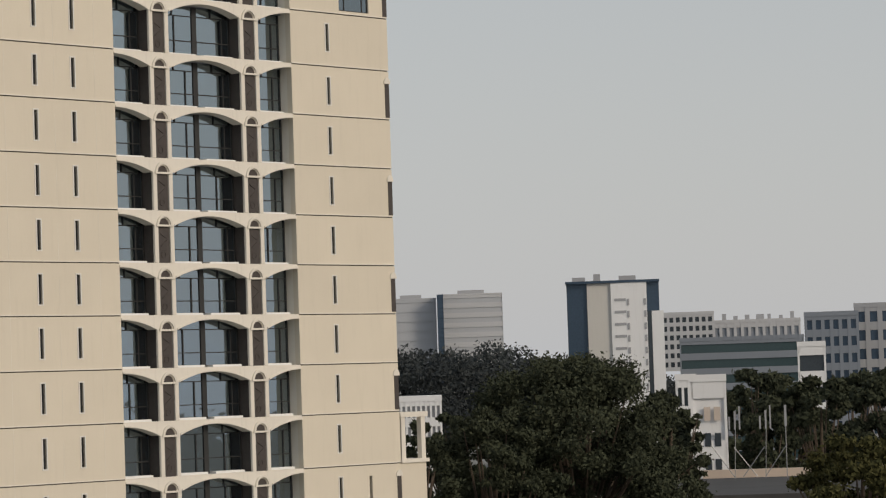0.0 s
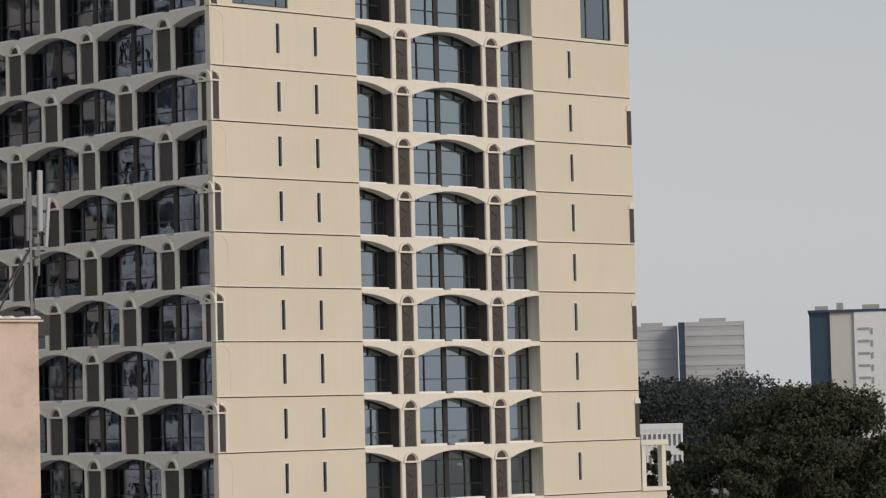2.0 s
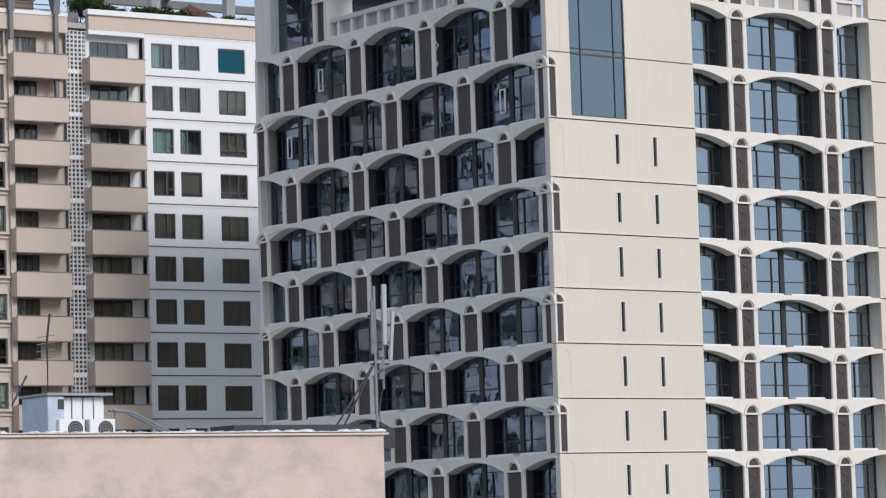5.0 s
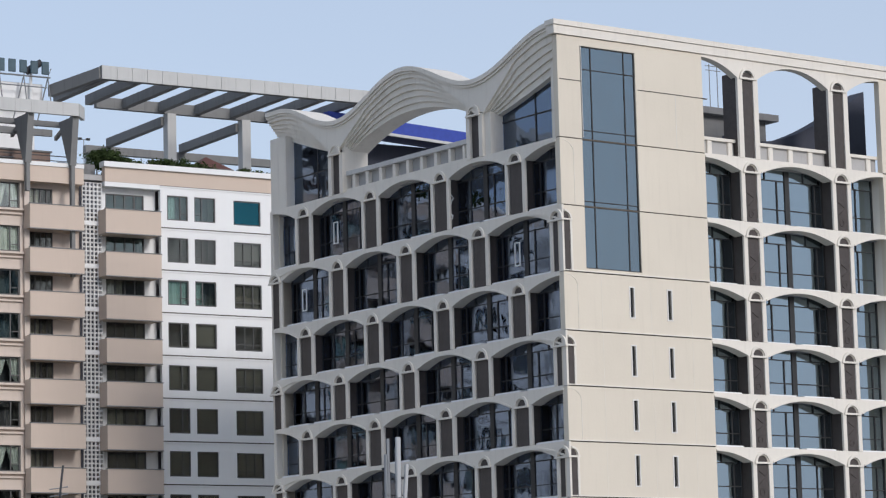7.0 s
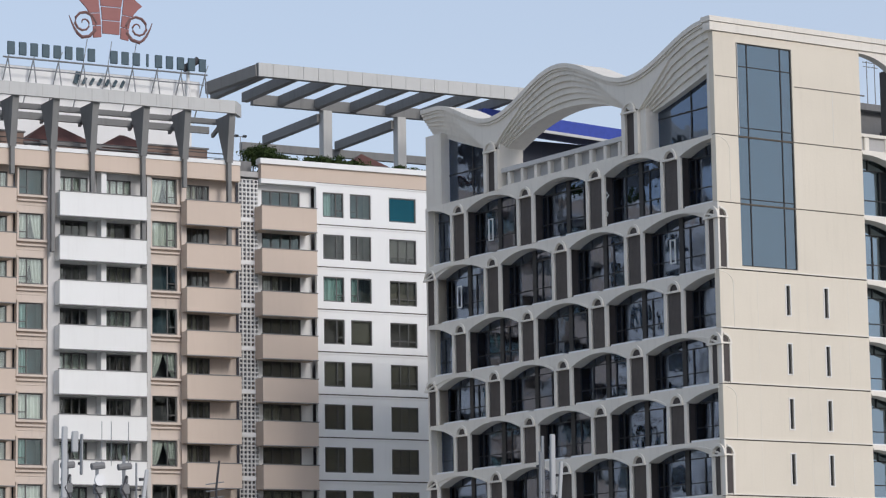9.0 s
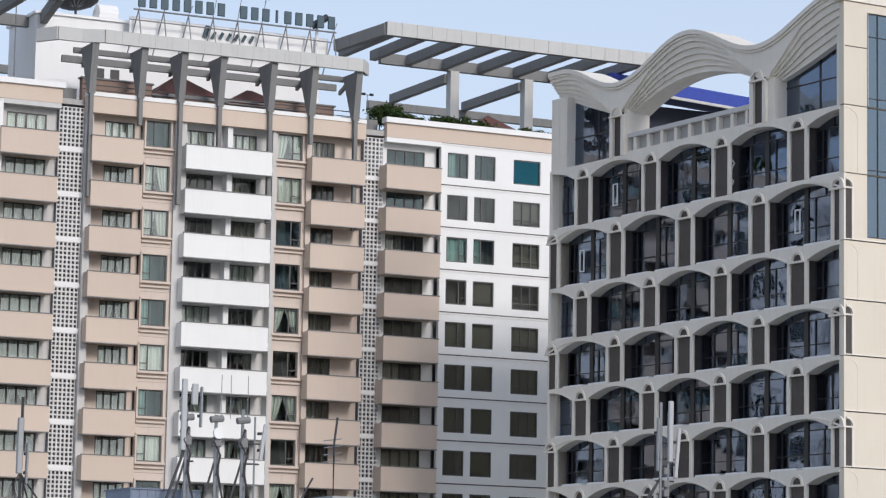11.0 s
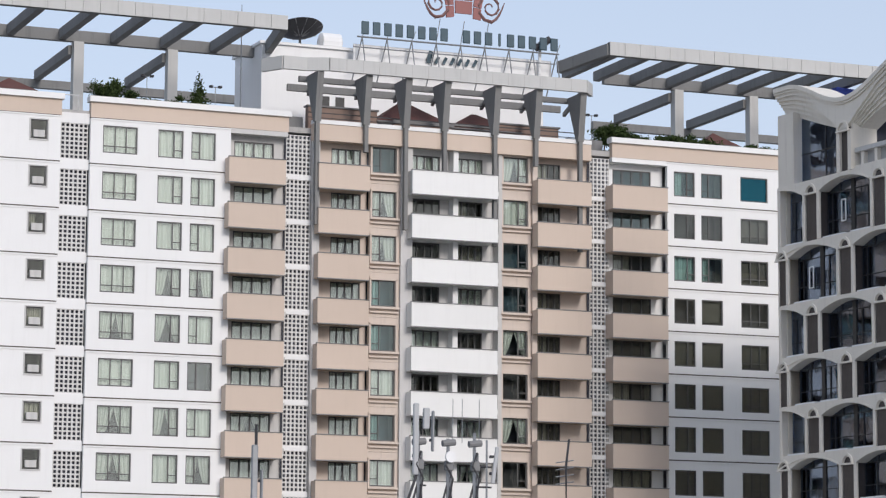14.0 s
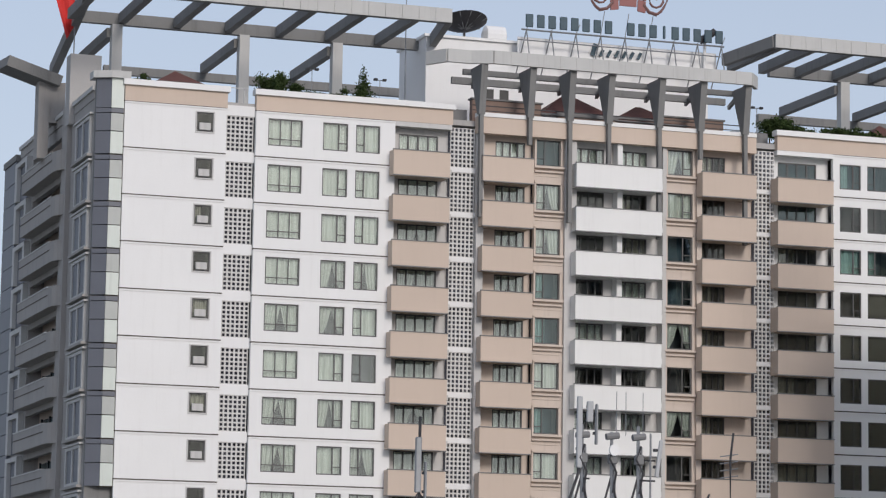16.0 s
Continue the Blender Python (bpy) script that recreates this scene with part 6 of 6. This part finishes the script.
# white house by the street
t, w = far_block("white_house", 13.78, 14.42, 330, el(330, -0.16), 9, "white rendered house with small shuttered windows", M_FWHITE, M_FWHITE, 3, 0)
for i, z in enumerate((el(330, -0.75), el(330, -1.25), el(330, -1.75))):
    for xx in (-0.2, 0.9):
        part("window", MB().box(xx - 0.35, xx + 0.35, -0.08, 0.02, z - 0.9, z + 0.6), M_TANWALL if i == 0 else M_FDARK, t)
for a0, a1, e1, d in ((13.5, 13.85, -0.12, 380),):
    far_block("white_house", a0, a1, d, el(d, e1), 9, "low white house with flat terraces", M_FWHITE, M_FDARK, 6, 3)
t, w = far_block("white_house", 8.0, 8.95, 420, el(420, -0.36), 12, "low white building with a row of small windows", M_FWHITE, M_FGREY, 8, 10)
# flat roof terrace with a tan parapet, carrying aerials
deck = thing("flat_roofed_building", pose(*polar(15.0, 320), 0, 0, -15.0), "low grey building with a flat roof and tan parapet", "building")
zd = el(320, -2.05)
part("wall", MB().box(-9, 14, -40, 6, 0, zd), M_ASPHALT, deck)
part("parapet", MB().box(-6.0, 14, 5.4, 6, zd, zd + 0.9), M_TAN, deck)
cell = thing("antenna_mast", pose(*polar(15.0, 322), 0, 0, -15.0), "rooftop cell aerials on crossed steel legs", "antenna")
for x0 in (-2.5, 0.8):
    part("pole", MB().tube([(x0, 0, zd - 0.2), (x0 + 0.3, 0, zd + 7.4)], 0.045), M_STEEL, cell)
    for sx in (-1, 1):
        part("leg", MB().tube([(x0 + sx * 2.4, 0, zd + 0.2 + (3.4 if sx * x0 > 0 else 0)), (x0, 0, zd + (0.2 if sx * x0 > 0 else 3.4))], 0.055), M_STEEL, cell)
    for dx in (-0.5, 0.1, 0.6):
        part("panel_antenna", MB().box(x0 + dx, x0 + dx + 0.17, -0.2, 0, zd + 5.3, zd + 7.2 + dx), M_FGREY, cell)
part("panel_antenna", MB().box(3.0, 3.25, -0.2, 0, zd + 5.5, zd + 7.8), M_FGREY, cell)
part("pole", MB().tube([(3.1, 0, zd - 0.2), (3.1, 0, zd + 7.0)], 0.06), M_STEEL, cell)


# ---- trees ----
def tree(az, d, top, rad, low, seed, n, leaf, mat, label, size=0.42, clumps=60):
    """Tapered trunk, forking limbs and an uneven crown of leaf clumps."""
    rs = np.random.RandomState(seed)
    t = thing("tree", pose(*polar(az, d), 0, 0, -az), label, "tree", "street trees")
    zc = (top + low) / 2
    hz = (top - low) / 2
    limbs = MB()
    limbs.tube([(0, 0, 0), (0.2, 0.1, low * 0.5), (0, 0, low + hz * 0.5), (0.3, 0, zc + hz * 0.5)], [0.75, 0.6, 0.42, 0.12], 8)
    part("trunk", limbs, M_BARK, t)
    cl = []
    for i in range(clumps):
        a = rs.uniform(0, 2 * math.pi)
        u = rs.uniform(-0.95, 1.0)
        rr = math.sqrt(max(0.05, 1 - abs(u) ** 2.2)) * rs.uniform(0.35, 0.95)
        c = (rad * rr * math.cos(a), rad * rr * math.sin(a), zc + hz * u * 0.86)
        r = rad * rs.uniform(0.07, 0.17)
        cl.append((*c, r, r * rs.uniform(0.55, 0.85)))
        if i % 3 == 0:
            b = MB().tube([(0, 0, low + rs.uniform(-0.1, 0.5) * hz), (c[0] * 0.5, c[1] * 0.5, (low + c[2]) / 2 + 1.0), c], [0.26, 0.14, 0.04], 5)
            part("limb", b, M_BARK, t)
    me = leaves(rs, cl, n, size)
    me.materials.append(mat)
    put("crown", me, t)


M_LEAF_D = leaf_mat("dark_leaf", (0.044, 0.052, 0.034), (0.064, 0.073, 0.046))
M_LEAF_O = leaf_mat("olive_leaf", (0.045, 0.048, 0.020), (0.09, 0.086, 0.036))
# woodland leaves carry the distance haze in their flat blue-grey
M_LEAF_H = leaf_mat("wood_leaf_hazed", (0.050, 0.058, 0.060), (0.060, 0.069, 0.071))
tree(11.55, 262, el(262, 0.5), 12.6, 8.0, 3, 150000, 1, M_LEAF_D, "large dark green broadleaf street tree", 0.2, 300)
tree(9.9, 250, el(250, -0.25), 6.5, 5.0, 8, 50000, 1, M_LEAF_D, "dark green broadleaf tree beside the tower", 0.2, 120)
tree(13.3, 270, el(270, -0.1), 4.5, 8.0, 9, 26000, 1, M_LEAF_D, "tall dark green tree with an open crown", 0.26, 90)
tree(16.9, 222, el(222, -1.05), 6.5, 6.0, 11, 42000, 1, M_LEAF_O, "olive green street tree with a rounded crown", 0.22, 150)
tree(17.6, 330, el(330, 0.05), 6.5, 10.0, 12, 30000, 1, M_LEAF_D, "dark green street tree", 0.3, 110)
for k2, (az, d, e1, r) in enumerate(((14.9, 400, 0.2, 7.5), (15.6, 410, 0.12, 7.5), (16.2, 400, 0.05, 7), (14.4, 430, -0.05, 6.5), (16.8, 430, 0.1, 7.5), (10.9, 330, -0.35, 8), (12.9, 340, -0.5, 8), (15.2, 360, -0.7, 5.0), (8.55, 385, -0.62, 4.5), (9.1, 390, -0.5, 4.5), (13.55, 350, -0.55, 4.5))):
    tree(az, d, el(d, e1), r, 5.0, 30 + k2, 20000, 1, M_LEAF_D, "dark green tree in a distant row", 0.42, 70)
# wooded rise
rs = np.random.RandomState(77)
cl = []
for i in range(420):
    az = rs.uniform(6.5, 24.0)
    d = rs.uniform(760, 900)
    edge = 0.84 if az < 10.4 else max(0.12, 0.84 - (az - 10.4) * 0.5)
    e1 = edge * rs.uniform(0.3, 1.0) + 0.06 * math.sin(az * 9)
    p = polar(az, d, el(d, e1) - 6)
    r = rs.uniform(4.5, 8.5)
    cl.append((*p, r, r * 0.75))
    cl.append((p[0], p[1], max(4.0, p[2] * 0.55), r * 1.2, r))
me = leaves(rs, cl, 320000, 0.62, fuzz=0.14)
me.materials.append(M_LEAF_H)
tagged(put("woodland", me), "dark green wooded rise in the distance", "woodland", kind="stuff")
# street
street = MB().box(-60, 60, -7, 7, 0.01, 0.06)
st = part("road", street, M_ASPHALT)
st.matrix_world = pose(*polar(13.0, 300, 0), 0, 0, 39)
tagged(st, "grey asphalt street", "road", kind="structure")

# ---- on the tower's roof terrace ----
ph = thing("roof_plant_room", tower.matrix_world @ pose(0, 0, EYE + 33.1), "dark grey rooftop plant room with a flat slab roof", "building")
part("wall", MB().box(17.3, 25.6, 9.2, 14.0, 0, 4.9), M_DCONC, ph)
part("roof", MB().box(16.6, 26.3, 8.6, 14.5, 4.9, 5.35), M_DCONC, ph)
part("doorway", MB().box(21.6, 22.7, 9.1, 9.24, 1.2, 3.6), M_FDK, ph)
part("wall_vent", MB().box(19.0, 20.6, 9.08, 9.24, 2.6, 4.2), M_FIN, ph)
tarp = thing("tarpaulin", tower.matrix_world @ pose(0, 0, EYE + 33.1), "black tarpaulin stretched over stored goods on the roof", "tarpaulin")
mb = MB().strip([(21.0 + 0.68 * k, 0.0, 2.4 + 4.3 * (k / 14) ** 1.5) for k in range(15)], 4.6, 6.0)
part("sheet", mb, M_FDK, tarp)
aer = thing("tv_aerial", tower.matrix_world @ pose(20.9, 9.5, EYE + 38.4), "thin rooftop television aerial", "aerial")
for dx in (0, 0.7):
    part("pole", MB().tube([(dx, 0, 0), (dx, 0, 3.2)], 0.035, 5), M_STEEL, aer)
    part("element", MB().tube([(dx - 0.35, 0, 3.1), (dx + 0.35, 0, 3.1)], 0.03, 5).tube([(dx - 0.3, 0, 2.8), (dx + 0.3, 0, 2.8)], 0.03, 5), M_STEEL, aer)

# ---- small things on the arcaded side ----
for u, z in ((24.9, 30.75), (28.8, 26.65), (5.2, 26.65)):
    part("open_sash", MB().bars([(u - 0.27, u - 0.2, EYE + z - 0.75, EYE + z + 0.75), (u + 0.2, u + 0.27, EYE + z - 0.75, EYE + z + 0.75), (u - 0.27, u + 0.27, EYE + z - 0.75, EYE + z - 0.68), (u - 0.27, u + 0.27, EYE + z + 0.68, EYE + z + 0.75)], 0.55, 0.62), M_WHITE, tower, "white-edged open window sash", swap=True)
pts = [(11.6 + 0.22 * math.sin(k * 0.9) - 0.1 * (k % 3), 0.25, EYE + 32.0 - 0.19 * k) for k in range(13)]
part("hanging_cable", MB().tube(pts, 0.05, 5), M_WHITE, tower, "loose white cable", swap=True)
# floodlights on thin brackets above the residence's terraces
for x, z in ((-2.6, 43.4), (-38.8, 43.6), (-33.5, 43.2)):
    t = thing("floodlight", resid.matrix_world @ pose(x, 9.2, DECK), "small twin floodlight on a thin pole", "floodlight", "terrace floodlights")
    part("pole", MB().tube([(0, 0, 0), (0, 0, EYE + z - DECK)], 0.03, 5), M_STEEL, t)
    part("bracket", MB().tube([(-0.35, 0, EYE + z - DECK), (0.35, 0, EYE + z - DECK)], 0.03, 5), M_STEEL, t)
    for dx in (-0.35, 0.35):
        part("lamp_head", MB().box(dx - 0.14, dx + 0.14, -0.15, 0.1, EYE + z - DECK - 0.05, EYE + z - DECK + 0.12), M_DARKST, t, bevel=0.02)
